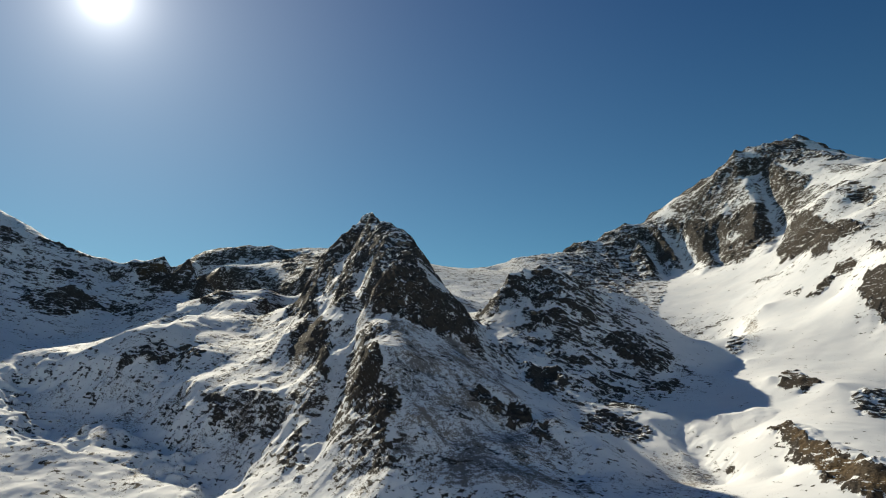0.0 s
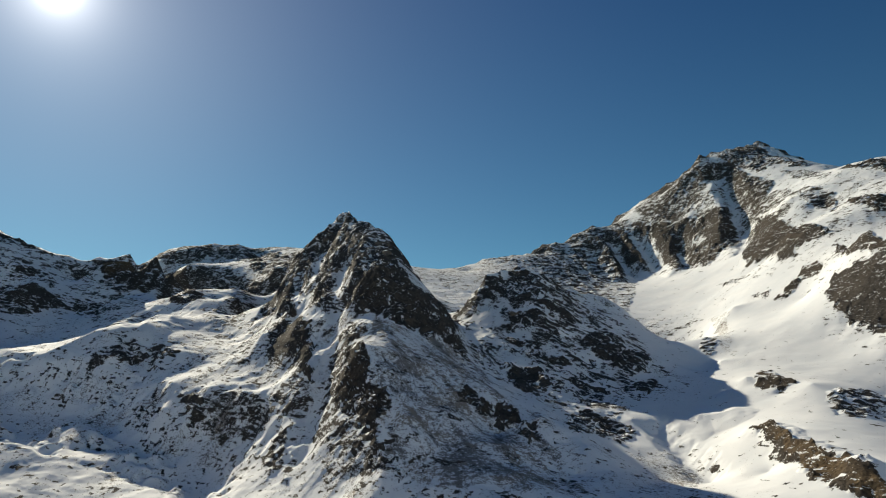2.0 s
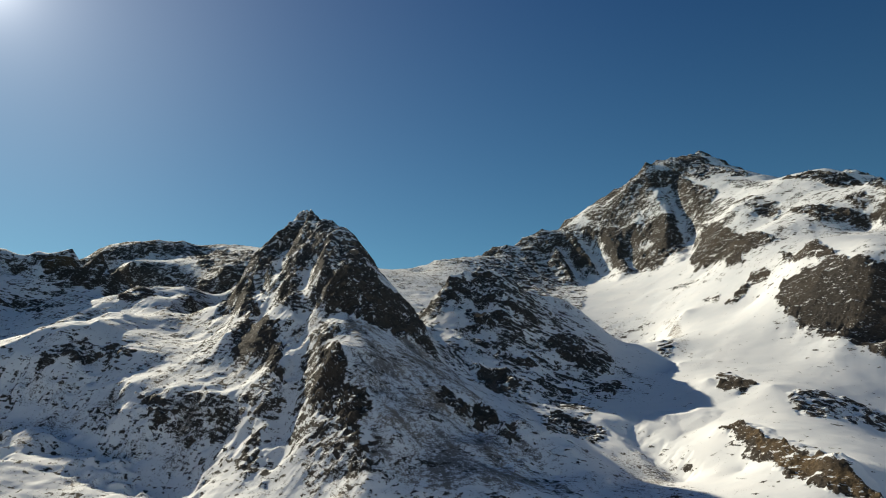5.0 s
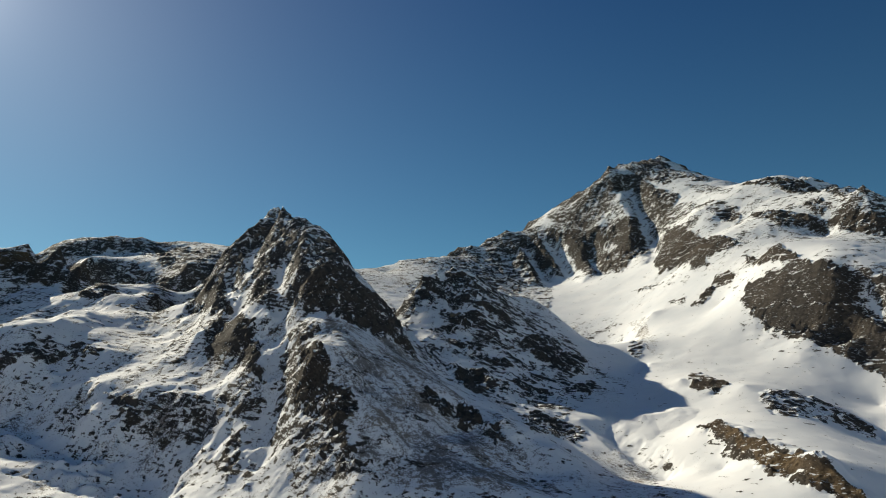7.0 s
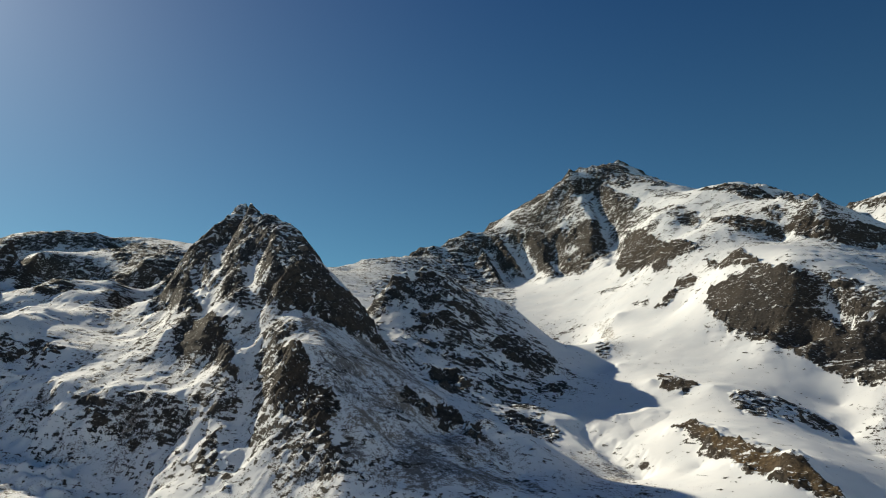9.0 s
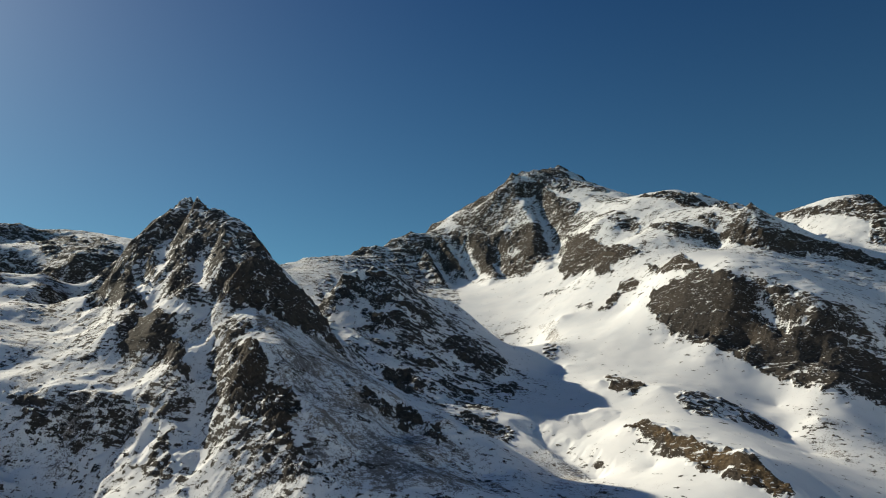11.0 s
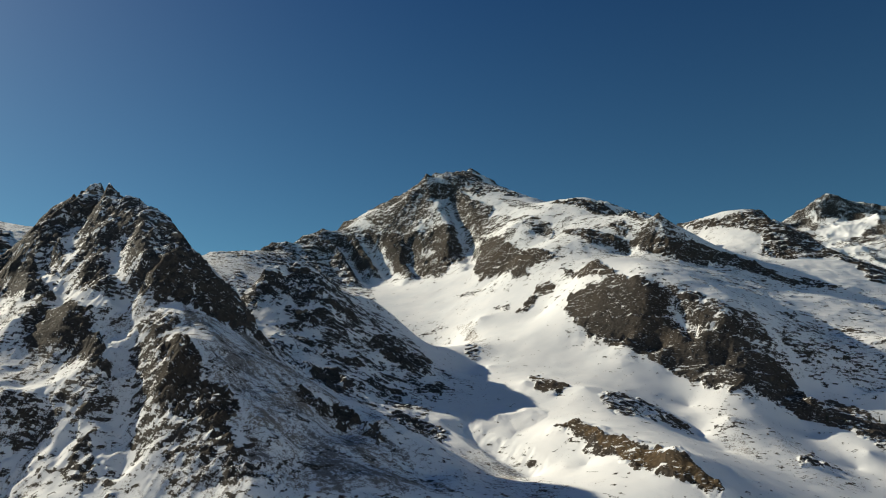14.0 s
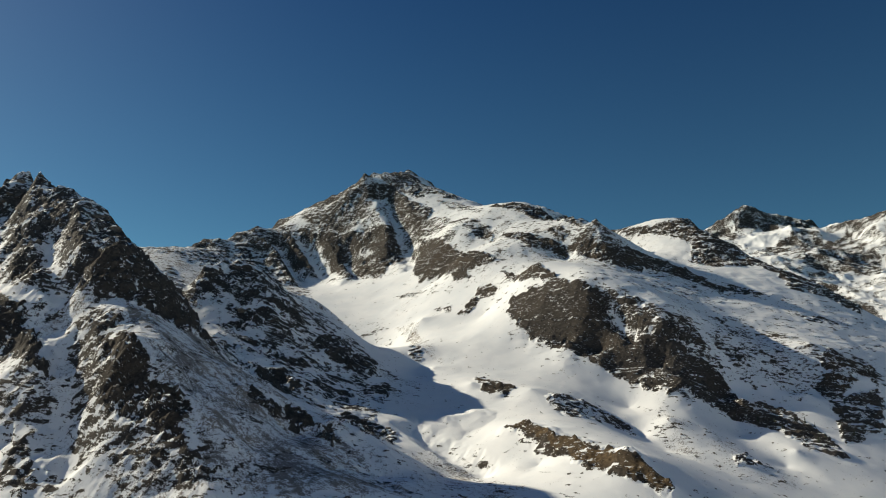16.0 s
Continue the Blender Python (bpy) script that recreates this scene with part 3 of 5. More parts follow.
BULGE_FACE = [(-168, 506), (-160, 501), (-115, 478), (-95, 450), (-95, 434), (-108, 445), (-128, 461), (-144, 476), (-158, 487)]
BULGE_EDGE = [(-171, 509), (-160, 501), (-144, 476), (-153, 481), (-162, 492)]
RED_STEP = [(-201, 527), (-194, 526), (-180, 501), (-187, 508)]
BASIN_SPECKLE = [(-315, 570), (-198, 548), (-162, 492), (-129, 459), (-94, 424), (-114, 430), (-132, 397), (-162, 399), (-201, 459), (-240, 473)]
SHOULDER_ROCK_A = [(553, 1002), (523, 888), (524, 838), (509, 831), (499, 866)]
SHOULDER_ROCK_B = [(508, 784), (517, 732), (526, 698), (526, 690), (496, 718)]
SHOULDER_ROCK_C = [(535, 675), (545, 668), (555, 634), (544, 622), (527, 652)]
SHOULDER_ROCK_D = [(546, 737), (562, 726), (553, 700), (536, 708)]
FAR_RIDGE_EAST = [(-270, 1211), (-186, 1165), (-154, 1082), (-122, 661), (-179, 987), (-249, 1075)]
EAST_STREAK_FIELD = [(607, 538), (668, 518), (760, 484), (770, 422), (647, 375), (599, 394), (582, 428), (504, 441)]
FAR_PEAK_ROCKS = [(850, 697), (2331, 1546), (2345, 1508), (2573, 1370), (2223, 1276), (2339, 1463), (2228, 1468), (2226, 1581)]
FAR_PEAK_SNOW = [(2098, 1413), (2377, 1398), (2227, 1287), (1979, 1264), (2061, 1371)]
FAR_PEAK_SPUR = [(1949, 1247), (2210, 1270), (2264, 1221), (2156, 1121), (1904, 987), (1792, 988), (1900, 1116)]
FAR_PEAK_WEDGE = [(2318, 1247), (2320, 1157), (2232, 1172)]
FAR_PEAK_EAST = [(2212, 1164), (2341, 1146), (2110, 960), (1897, 878), (1906, 981)]
FAR_SNOW_FIELD = [(723, 613), (792, 588), (787, 538), (761, 518), (683, 519), (689, 551)]
EAST_BAND_A = [(782, 543), (1779, 1010), (1686, 897), (1558, 770), (1516, 729), (787, 452), (783, 482), (750, 513)]
EAST_BAND_B = [(658, 466), (691, 452), (705, 429), (658, 443)]
SHADED_GULLY = [(562, 476), (577, 443), (573, 404), (537, 377), (475, 362), (456, 384), (448, 408), (449, 429)]
EAST_WALL = [(543, 382), (585, 389), (604, 377), (587, 351), (554, 338), (554, 353), (506, 350), (515, 363)]
RIGHT_WALL = [(494, 367), (532, 370), (505, 345), (554, 338), (484, 311), (432, 314), (479, 342)]
TREE_CLIFF = [(411, 388), (423, 376), (437, 357), (436, 339), (428, 320), (418, 308), (401, 322), (404, 348), (398, 362), (394, 378)]
GULLY_FOOT = [(179, 1150), (244, 1258), (316, 1266), (383, 1276), (375, 1188), (348, 1183), (323, 1072), (291, 1058), (99, 647), (206, 1122)]
RIGHT_RIDGE_STRIP = [(804, 821), (810, 756), (864, 738), (2216, 1615), (1935, 1291), (815, 578), (760, 602), (764, 644), (794, 686), (793, 744), (785, 799)]
KNOLL_SNOW_C = [(61, 938), (83, 986), (102, 999), (54, 657), (45, 653), (61, 854)]
KNOLL_SNOW_D = [(120, 1038), (68, 659), (83, 652), (77, 652), (59, 656)]
# name, bareness, thinness of the snow, brownness of the rock and outline; later ones lie over earlier ones
COVER = [
    ("stony_snow", 0.33, 0.3, None, APRON_SPECKLE),
    ("cliff_band", 0.82, None, 0.3, LEFT_HIGH_A),
    ("cliff_band", 0.68, None, 0.3, LEFT_HIGH_B),
    ("ridge_face", 0.36, 0.2, 0.3, LEFT_RIDGE_FACE),
    ("stone_field", 0.24, 0.3, None, GULLY_STONES),
    ("grass_patch", 0.34, 0.38, 0.8, PASS_GRASS),
    ("gully_field", 0.50, 0.2, 0.5, SUMMIT_FOOT),
    ("rock_patch", 0.50, 0.3, 0.5, PASS_ROCK),
    ("rock_patch", 0.58, None, 0.6, SHOULDER_PATCH_A),
    ("rock_patch", 0.60, None, 0.5, SHOULDER_PATCH_B),
    ("rock_patch", 0.45, 0.2, 0.5, SHOULDER_PATCH_C),
    ("rock_streak", 0.55, None, 0.6, SLOPE_STREAK_A),
    ("rock_streak", 0.55, None, 0.6, SLOPE_STREAK_B),
    ("rock_streak", 0.75, None, 0.6, SLOPE_STREAK_C),
    ("grass_patch", 0.16, 0.42, 0.9, SLOPE_GRASS),
    ("rock_patch", 0.50, 0.3, 0.4, SLOPE_KNOB),
    ("shoulder_snow", 0.33, 0.26, 0.5, SHOULDER_FIELD),
    ("cliff_band", 0.72, None, 0.6, BAND_TAIL),
    ("stone_field", 0.40, 0.2, 0.4, SHELF_STONES),
    ("stone_field", 0.25, 0.28, None, RIGHT_STONES),
    ("rock_patch", 0.80, None, 0.2, SHELF_TREE_ROCK),
    ("crag_wall", 0.56, 0.1, 0.12, CRAG_WALLS),
    ("crag_brow", 0.76, 0.1, 0.15, CRAG_BROW),
    ("dark_face", 0.84, 0.1, 0.3, CRAG_DARK_FACE),
    ("buttress", 0.90, None, 0.15, LEFT_PILLAR),
    ("couloir", 0.10, None, None, COULOIR_A),
    ("couloir", 0.08, None, None, COULOIR_B),
    ("buttress", 0.90, None, 0.25, LEFT_BUTTRESS),
    ("rib_flank", 0.42, 0.3, 0.4, RIB_FLANK),
    ("rib_rock", 0.80, 0.1, 0.45, RIB_ROCKS),
    ("rib_scree", 0.24, 0.50, 0.35, RIB_RIGHT_SCREE),
    ("rib_rock", 0.40, 0.36, 0.4, RIB_FOOT),
    ("scrub_patch", 0.31, 0.46, 0.5, RIB_MOUND),
    ("rib_rock", 0.62, 0.3, 0.4, RIBLET_A),
    ("rib_rock", 0.60, 0.3, 0.4, RIBLET_B),
    ("rib_rock", 0.85, None, 0.3, FACE_ROCK_A),
    ("rib_rock", 0.85, None, 0.3, FACE_ROCK_B),
    ("rib_rock", 0.62, None, 0.3, FACE_ROCK_C),
    ("rib_rock", 0.60, None, 0.3, FACE_ROCK_D),
    ("knoll_slab_field", 0.45, 0.2, 0.1, KNOLL_SLABS),
    ("knoll_top", 0.60, None, 0.12, KNOLL_TOP_ROCKS),
    ("snow_patch", 0.10, None, None, KNOLL_SNOW_A),
    ("snow_patch", 0.14, None, None, KNOLL_SNOW_B),
    ("knoll_slab", 0.80, None, 0.12, KNOLL_SLAB_HIGH),
    ("knoll_slab", 0.72, None, 0.12, KNOLL_SLAB_MID),
    ("knoll_slab", 0.68, None, 0.12, KNOLL_SLAB_LOW),
    ("knoll_slab", 0.80, None, 0.15, KNOLL_SLAB_FOOT),
    ("boulder_band", 0.70, 0.2, 0.25, BOULDER_BAND),
    ("stone_field", 0.24, 0.42, 0.4, GULLY_SCREE),
    ("summit_face", 0.43, 0.3, 0.5, SUMMIT_FACE_ROCKS),
    ("summit_cap", 0.62, 0.2, 0.3, SUMMIT_CAP),
    ("summit_cap", 1.00, None, 0.35, SUMMIT_TOP),
    ("summit_face", 0.16, None, None, SUMMIT_LOBE),
    ("rock_patch", 0.46, 0.2, 0.3, LOBE_ROCKS),
    ("summit_rib", 0.66, None, 0.4, SUMMIT_RIB),
    ("summit_wall", 0.70, None, 0.5, SUMMIT_WALL),
    ("couloir", 0.22, None, None, SUMMIT_COULOIR),
    ("snow_patch", 0.10, None, None, SUMMIT_SNOW_PATCH),
    ("gully_field", 0.45, 0.2, 0.35, SUMMIT_LEFT_GULLIES),
    ("gully_rib", 0.84, None, 0.35, GULLY_RIB_A),
    ("gully_rib", 0.84, None, 0.35, GULLY_RIB_B),
    ("gully_rib", 0.80, None, 0.4, GULLY_RIB_C),
    ("couloir", 0.10, None, None, GULLY_SNOW_A),
    ("couloir", 0.12, None, None, GULLY_SNOW_B),
    ("cliff_band", 0.87, None, 0.6, BAND_UNDER_SUMMIT),
    ("cliff_band", 0.90, None, 0.6, BAND_BLOCK),
    ("big_cliff", 0.98, None, 0.4, BIG_CLIFF),
    ("cliff_slab", 0.50, 0.3, 0.4, CLIFF_UPPER),
    ("cliff_band", 0.85, None, 0.6, BAND_A),
    ("cliff_band", 0.92, None, 0.6, UPPER_BAND_RIGHT),
    ("dome_rock", 0.76, None, 0.5, DOME_ROCKS),
    ("dome_rock", 0.72, None, 0.5, DOME_TOP),
    ("ridge_rock", 0.74, None, 0.6, RIGHT_RIDGE_ROCKS),
    ("snow_patch", 0.08, None, None, RIGHT_RIDGE_SNOW),
    ("rock_streak", 0.64, None, 0.5, STREAK_D),
    ("rock_streak", 0.66, None, 0.5, STREAK_E),
    # shade on the snowy shelf back, put into the cover as dark rock
    ("rock_streak", 0.60, 0.2, 0.35, SHELF_SHADE_PATCH),
    ("outcrop_band", 0.97, None, 1.0, OUTCROP_BAND),
    ("shelf_rock", 0.90, None, 0.9, SHELF_ROCK),
    ("cliff_band", 0.85, None, 0.45, LEFT_CLIFF_LOW),
    ("cliff_band", 0.75, None, 0.35, LEFT_CLIFF_MID),
    ("cliff_band", 0.62, None, 0.35, LEFT_CLIFF_END),
    ("red_cliff", 0.97, None, 0.85, RED_CLIFF),
    ("spur", 0.90, None, 0.5, RED_SPUR),
    ("ridge_wall", 0.78, None, 0.2, FAR_RIDGE_WALLS),
    ("ridge_wall", 0.60, 0.2, 0.2, FAR_RIDGE_LOW),
    ("basin_knoll", 0.78, 0.2, 0.3, BASIN_KNOLL),
    ("rubble_field", 0.45, 0.35, 0.3, KNOB_RUBBLE),
    ("bulge_face", 0.34, 0.46, 0.3, BULGE_FACE),
    ("rock_step", 0.75, None, 0.3, BULGE_EDGE),
    ("rock_step", 0.70, None, 0.6, RED_STEP),
    ("shaded_basin", 0.20, 0.30, 0.4, BASIN_SPECKLE),
    ("rock_patch", 0.50, 0.2, 0.5, SHOULDER_ROCK_A),
    ("cliff_band", 0.74, None, 0.55, SHOULDER_ROCK_B),
    ("cliff_band", 0.78, None, 0.55, SHOULDER_ROCK_C),
    ("rock_patch", 0.60, None, 0.5, SHOULDER_ROCK_D),
    ("ridge_wall", 0.74, 0.1, 0.2, FAR_RIDGE_EAST),
    ("rock_streak", 0.25, 0.13, 0.5, EAST_STREAK_FIELD),
    ("peak_rock", 0.72, 0.1, 0.5, FAR_PEAK_ROCKS),
    ("snow_patch", 0.06, None, None, FAR_PEAK_SNOW),
    ("peak_rock", 0.68, 0.1, 0.45, FAR_PEAK_SPUR),
    ("snow_patch", 0.10, None, None, FAR_PEAK_WEDGE),
    ("peak_rock", 0.74, 0.1, 0.4, FAR_PEAK_EAST),
    ("snow_patch", 0.05, None, None, FAR_SNOW_FIELD),
    ("cliff_band", 0.72, None, 0.5, EAST_BAND_A),
    ("cliff_band", 0.60, None, 0.5, EAST_BAND_B),
    ("gully_wall", 0.40, 0.2, 0.4, SHADED_GULLY),
    ("cliff_slab", 0.62, 0.2, 0.75, EAST_WALL),
    ("side_wall", 0.82, None, 0.4, RIGHT_WALL),
    ("tree_cliff", 0.90, None, 0.35, TREE_CLIFF),
    ("gully_field", 0.60, 0.2, 0.45, GULLY_FOOT),
    ("ridge_rock", 0.76, None, 0.6, RIGHT_RIDGE_STRIP),
    ("snow_patch", 0.12, None, None, KNOLL_SNOW_C),
    ("snow_patch", 0.15, None, None, KNOLL_SNOW_D),
]
# ribs and gullies: line in plan, height or depth, half width
RIB_EDGE = [(-38, 461), (-41, 444), (-43, 420), (-39, 412), (-32, 388), (-30, 377), (-31, 368), (-27, 351), (-26, 341)]
COULOIR_FLOOR = [(-71, 508), (-66, 479), (-64, 458), (-64, 431), (-66, 416), (-67, 398)]
BUTTRESS_EDGE = [(-106, 554), (-89, 514), (-80, 488), (-74, 454)]
FACE_EDGE = [(-30, 525), (-37, 511), (-43, 509), (-50, 500)]
CRAG_GULLY_A = [(-58, 603), (-64, 581), (-65, 540), (-62, 512)]
CRAG_GULLY_B = [(-92, 675), (-91, 631), (-92, 588), (-93, 554)]
CRAG_RIB_A = [(-74, 689), (-77, 635), (-77, 590), (-76, 535)]
CRAG_RIB_B = [(-49, 614), (-51, 577), (-55, 526)]
PILLAR_GULLY = [(-114, 662), (-109, 628), (-95, 556)]
PILLAR_EDGE = [(-124, 658), (-124, 646), (-116, 591)]
SUMMIT_GULLY = [(550, 1209), (534, 1143), (512, 1066), (497, 1014), (449, 914)]
SUMMIT_EDGE = [(545, 1221), (529, 1186), (503, 1128), (481, 1067), (463, 1021)]
WEST_RIB_A = [(332, 1249), (342, 1201), (326, 1085)]
WEST_RIB_B = [(374, 1259), (378, 1195), (383, 1130)]
WEST_RIB_C = [(420, 1184), (416, 1132), (393, 1022)]
WEST_GULLY_A = [(347, 1246), (355, 1191), (351, 1112)]
WEST_GULLY_B = [(392, 1217), (396, 1173), (394, 1103)]
WALL_GULLY = [(441, 1138), (433, 1100), (409, 1013)]
BASIN_LIP = [(-364, 623), (-326, 596), (-294, 577), (-283, 590), (-265, 600), (-234, 603), (-221, 647)]
BULGE_LIP = [(-170, 510), (-140, 494), (-109, 471), (-87, 453)]
CLIFF_GULLY = [(396, 513), (393, 488), (390, 471)]
OUTCROP_LIP = [(179, 395), (182, 380), (175, 355), (177, 327), (180, 315), (174, 293), (173, 282), (175, 273)]
MOUND_BACK = [(154, 441), (173, 451), (185, 443)]
STREAM_TROUGH = [(144, 471), (146, 441), (146, 412), (143, 381)]
FOLDS = [
    (RIB_EDGE, 7, 22),
    (COULOIR_FLOOR, -7, 15),
    (BUTTRESS_EDGE, 7, 20),
    (FACE_EDGE, 6, 16),
    (CRAG_GULLY_A, -5, 13),
    (CRAG_GULLY_B, -5, 13),
    (CRAG_RIB_A, 5, 13),
    (CRAG_RIB_B, 5, 13),
    (PILLAR_GULLY, -6, 12),
    (PILLAR_EDGE, 5, 12),
    (SUMMIT_GULLY, -14, 28),
    (SUMMIT_EDGE, 10, 30),
    (WEST_RIB_A, 9, 22),
    (WEST_RIB_B, 9, 22),
    (WEST_RIB_C, 9, 22),
    (WEST_GULLY_A, -9, 18),
    (WEST_GULLY_B, -9, 18),
    (WALL_GULLY, -10, 20),
    (BASIN_LIP, 5, 22),
    (BULGE_LIP, 5, 24),
    (CLIFF_GULLY, -8, 12),
    (OUTCROP_LIP, 4, 9),
    (MOUND_BACK, 4, 18),
    (STREAM_TROUGH, -5, 14),
]
# hollows added under a rim for shade: outline, depth, width of the bank
HOLLOWS = [
    (BASIN_SHADE_HOLLOW, 12, 34),
]


def noise_field(x, y, seed):
    """Smooth gradient noise, about -0.7 to 0.7, with a grain of one unit."""
    xi, yi = np.floor(x), np.floor(y)
    fx, fy = (x - xi).astype(np.float32), (y - yi).astype(np.float32)
    xi, yi = xi.astype(np.int64), yi.astype(np.int64)

    def corner(i, j):
        h = ((xi + i) * 374761393 + (yi + j) * 668265263 + seed * 974634777) & 0xFFFFFFFF
        h = ((h ^ (h >> 13)) * 1274126177) & 0xFFFFFFFF
        a = ((h ^ (h >> 16)) & 0xFFFF).astype(np.float32) * np.float32(2 * math.pi / 65536)
        return np.cos(a) * (fx - i) + np.sin(a) * (fy - j)

    u, v = fx * fx * fx * (fx * (fx * 6 - 15) + 10), fy * fy * fy * (fy * (fy * 6 - 15) + 10)
    low, high = corner(0, 0) * (1 - u) + corner(1, 0) * u, corner(0, 1) * (1 - u) + corner(1, 1) * u
    return low * (1 - v) + high * v


def fractal(x, y, size, octaves, seed, gain=0.5):
    total, weight = 0.0, 1.0
    for k in range(octaves):
        total = total + weight * noise_field(x * (2.03**k / size) + 17.3 * k, y * (2.03**k / size) - 9.1 * k, seed + k)
        weight *= gain
    return total


def ridged(x, y, size, octaves, seed, gain=0.5):
    """Sharp crests and gullies, 0 to about 1."""
    total, weight, norm = 0.0, 1.0, 0.0
    for k in range(octaves):
        r = 1 - np.abs(noise_field(x * (2.1**k / size) + 5.7 * k, y * (2.1**k / size) + 3.3 * k, seed + k)) * 2.0
        total, norm, weight = total + weight * r * r, norm + weight, weight * gain
    return total / norm


def smooth(value, low, high):
    u = np.clip((value - low) / (high - low), 0, 1)
    return u * u * (3 - 2 * u)


def controls():
    """The points that the land passes through, and the landform of each."""
    places, forms, loose = [], [], []
    for form, line, behind in LINES:
        for x, y, z in line:
            places.append((x, y, z)), forms.append(form)
            if behind:
                away = Vector((x - HUB[0], y - HUB[1])).normalized()
                if len(behind) > 2:
                    away = Vector((math.sin(radians(behind[2])), math.cos(radians(behind[2]))))
                close = min(12.0, 0.2 * behind[0])
                for reach, drop in ((close, 0.8 * close), (behind[0], behind[1])):
                    places.append((x + away.x * reach, y + away.y * reach, z - drop)), forms.append(form)
        broken = 30.0 if line is CLIFF_FOOT or line is CLIFF_STEPS or line is SHOULDER_FACE or line is SLOPE_EDGE else 0.6
        loose += [5.0 if line is SUMMIT_FACE or line is SUMMIT_GULLIES else broken] * (len(places) - len(loose))
    for p in VALLEY:
        places.append(p), forms.append("ground"), loose.append(0.6)
    return np.array(places, float), forms, np.array(loose)


PLACES, FORMS, LOOSE = controls()
KINDS = sorted(set(FORMS))
FORM_ID = np.array([KINDS.index(form) for form in FORMS])


def weights():
    gap = np.hypot(PLACES[:, None, 0] - PLACES[None, :, 0], PLACES[:, None, 1] - PLACES[None, :, 1])
    n = len(PLACES)
    plane = np.column_stack([np.ones(n), PLACES[:, :2] / 1000])
    m = np.zeros((n + 3, n + 3))
    m[:n, :n] = -gap + np.diag(LOOSE)
    m[:n, n:], m[n:, :n] = plane, plane.T
    return np.linalg.solve(m, np.concatenate([PLACES[:, 2], np.zeros(3)]))


WEIGHTS = weights()


def land(x, y):
    """Height and nearest landform of the bare form of the land."""
    flat_x, flat_y = x.ravel(), y.ravel()
    out, near = np.empty(len(flat_x), np.float32), np.empty(len(flat_x), np.int16)
    px, py, w = PLACES[:, 0].astype(np.float32), PLACES[:, 1].astype(np.float32), WEIGHTS.astype(np.float32)
    n = len(px)
    for s in range(0, len(flat_x), 20000):
        a, b = flat_x[s : s + 20000, None].astype(np.float32), flat_y[s : s + 20000, None].astype(np.float32)
        gap = np.sqrt((a - px) ** 2 + (b - py) ** 2)
        out[s : s + 20000] = -gap @ w[:n] + w[n] + w[n + 1] * a[:, 0] / 1000 + w[n + 2] * b[:, 0] / 1000
        near[s : s + 20000] = FORM_ID[np.argmin(gap, axis=1)]
    return out.reshape(x.shape), near.reshape(x.shape)


FINE = 1.0
AZ_FINE = np.radians(np.linspace(-42, 76, int(1300 * FINE)))
AZ_REST = np.radians(np.linspace(76, 318, 122))[1:-1]
AZ = np.concatenate([AZ_FINE, AZ_REST])
RINGS = np.concatenate([[0.02, 3.0, 7.0], np.linspace(0, 285, 20)[1:-1], np.geomspace(285, 1500, int(740 * FINE)), np.geomspace(1500, 3200, 190)[1:], np.geomspace(3200, 4700, 12)[1:]])


# crests that the wind keeps clear of snow: line, bareness, width
CRESTS = [
    ("crest", CRAG_CREST_BACK, 0.7, 30), ("crest", CRAG_CREST_LEFT, 0.7, 22), ("crest", CRAG_CREST_RIGHT, 0.85, 40), ("crest", KNOLL_CREST[:9], 0.55, 16),
    ("crest", FAR_RIDGE_CREST, 0.9, 45), ("crest", LEFT_RIDGE_CREST, 0.42, 30), ("crest", SUMMIT_CREST[:8], 0.95, 50), ("crest", SUMMIT_CREST[8:], 0.8, 26),
    ("crest", SHOULDER_CREST[4:], 0.62, 16), ("crest", RIGHT_RIDGE_CREST, 0.78, 36), ("crest", FAR_PEAK_CREST, 0.75, 60)]


def depth_inside(ring, px, py):
    """How far places lie inside an outline; negative outside."""
    inside, gap = np.zeros(len(px), bool), np.full(len(px), 1e9)
    for (ax, ay), (bx, by) in zip(ring, np.roll(ring, -1, 0)):
        if ay != by:
            inside ^= ((ay > py) != (by > py)) & (px < (bx - ax) * (py - ay) / (by - ay) + ax)
        ex, ey = bx - ax, by - ay
        u = np.clip(((px - ax) * ex + (py - ay) * ey) / (ex * ex + ey * ey + 1e-9), 0, 1)
        gap = np.minimum(gap, np.hypot(px - ax - u * ex, py - ay - u * ey))
    return np.where(inside, gap, -gap)


# how bare and how thinly covered each landform is as a whole
COATS = {
    "crag": (0.23, 0.27), "snow_apron": (0.23, 0.21), "knoll": (0.30, 0.28), "left_ridge": (0.27, 0.22), "far_ridge": (0.38, 0.22),
    "summit_mountain": (0.24, 0.19), "pass_slope": (0.36, 0.3), "right_ridge": (0.20, 0.16), "far_peak": (0.34, 0.14),
    "snow_slope": (0.08, 0.09), "valley_floor": (0.11, 0.14), "ground": (0.12, 0.14)}


def soften(field, cells):
    """A moving mean over the grid, across and along."""
    for axis in (0, 1):
        pad = [(cells, cells) if k == axis else (0, 0) for k in range(2)]
        total = np.cumsum(np.pad(field, pad, mode="edge"), axis=axis, dtype=np.float64)
        high, low = np.take(total, range(2 * cells, total.shape[axis]), axis), np.take(total, range(0, total.shape[axis] - 2 * cells), axis)
        field = (high - low) / (2 * cells)
    return field.astype(np.float32)


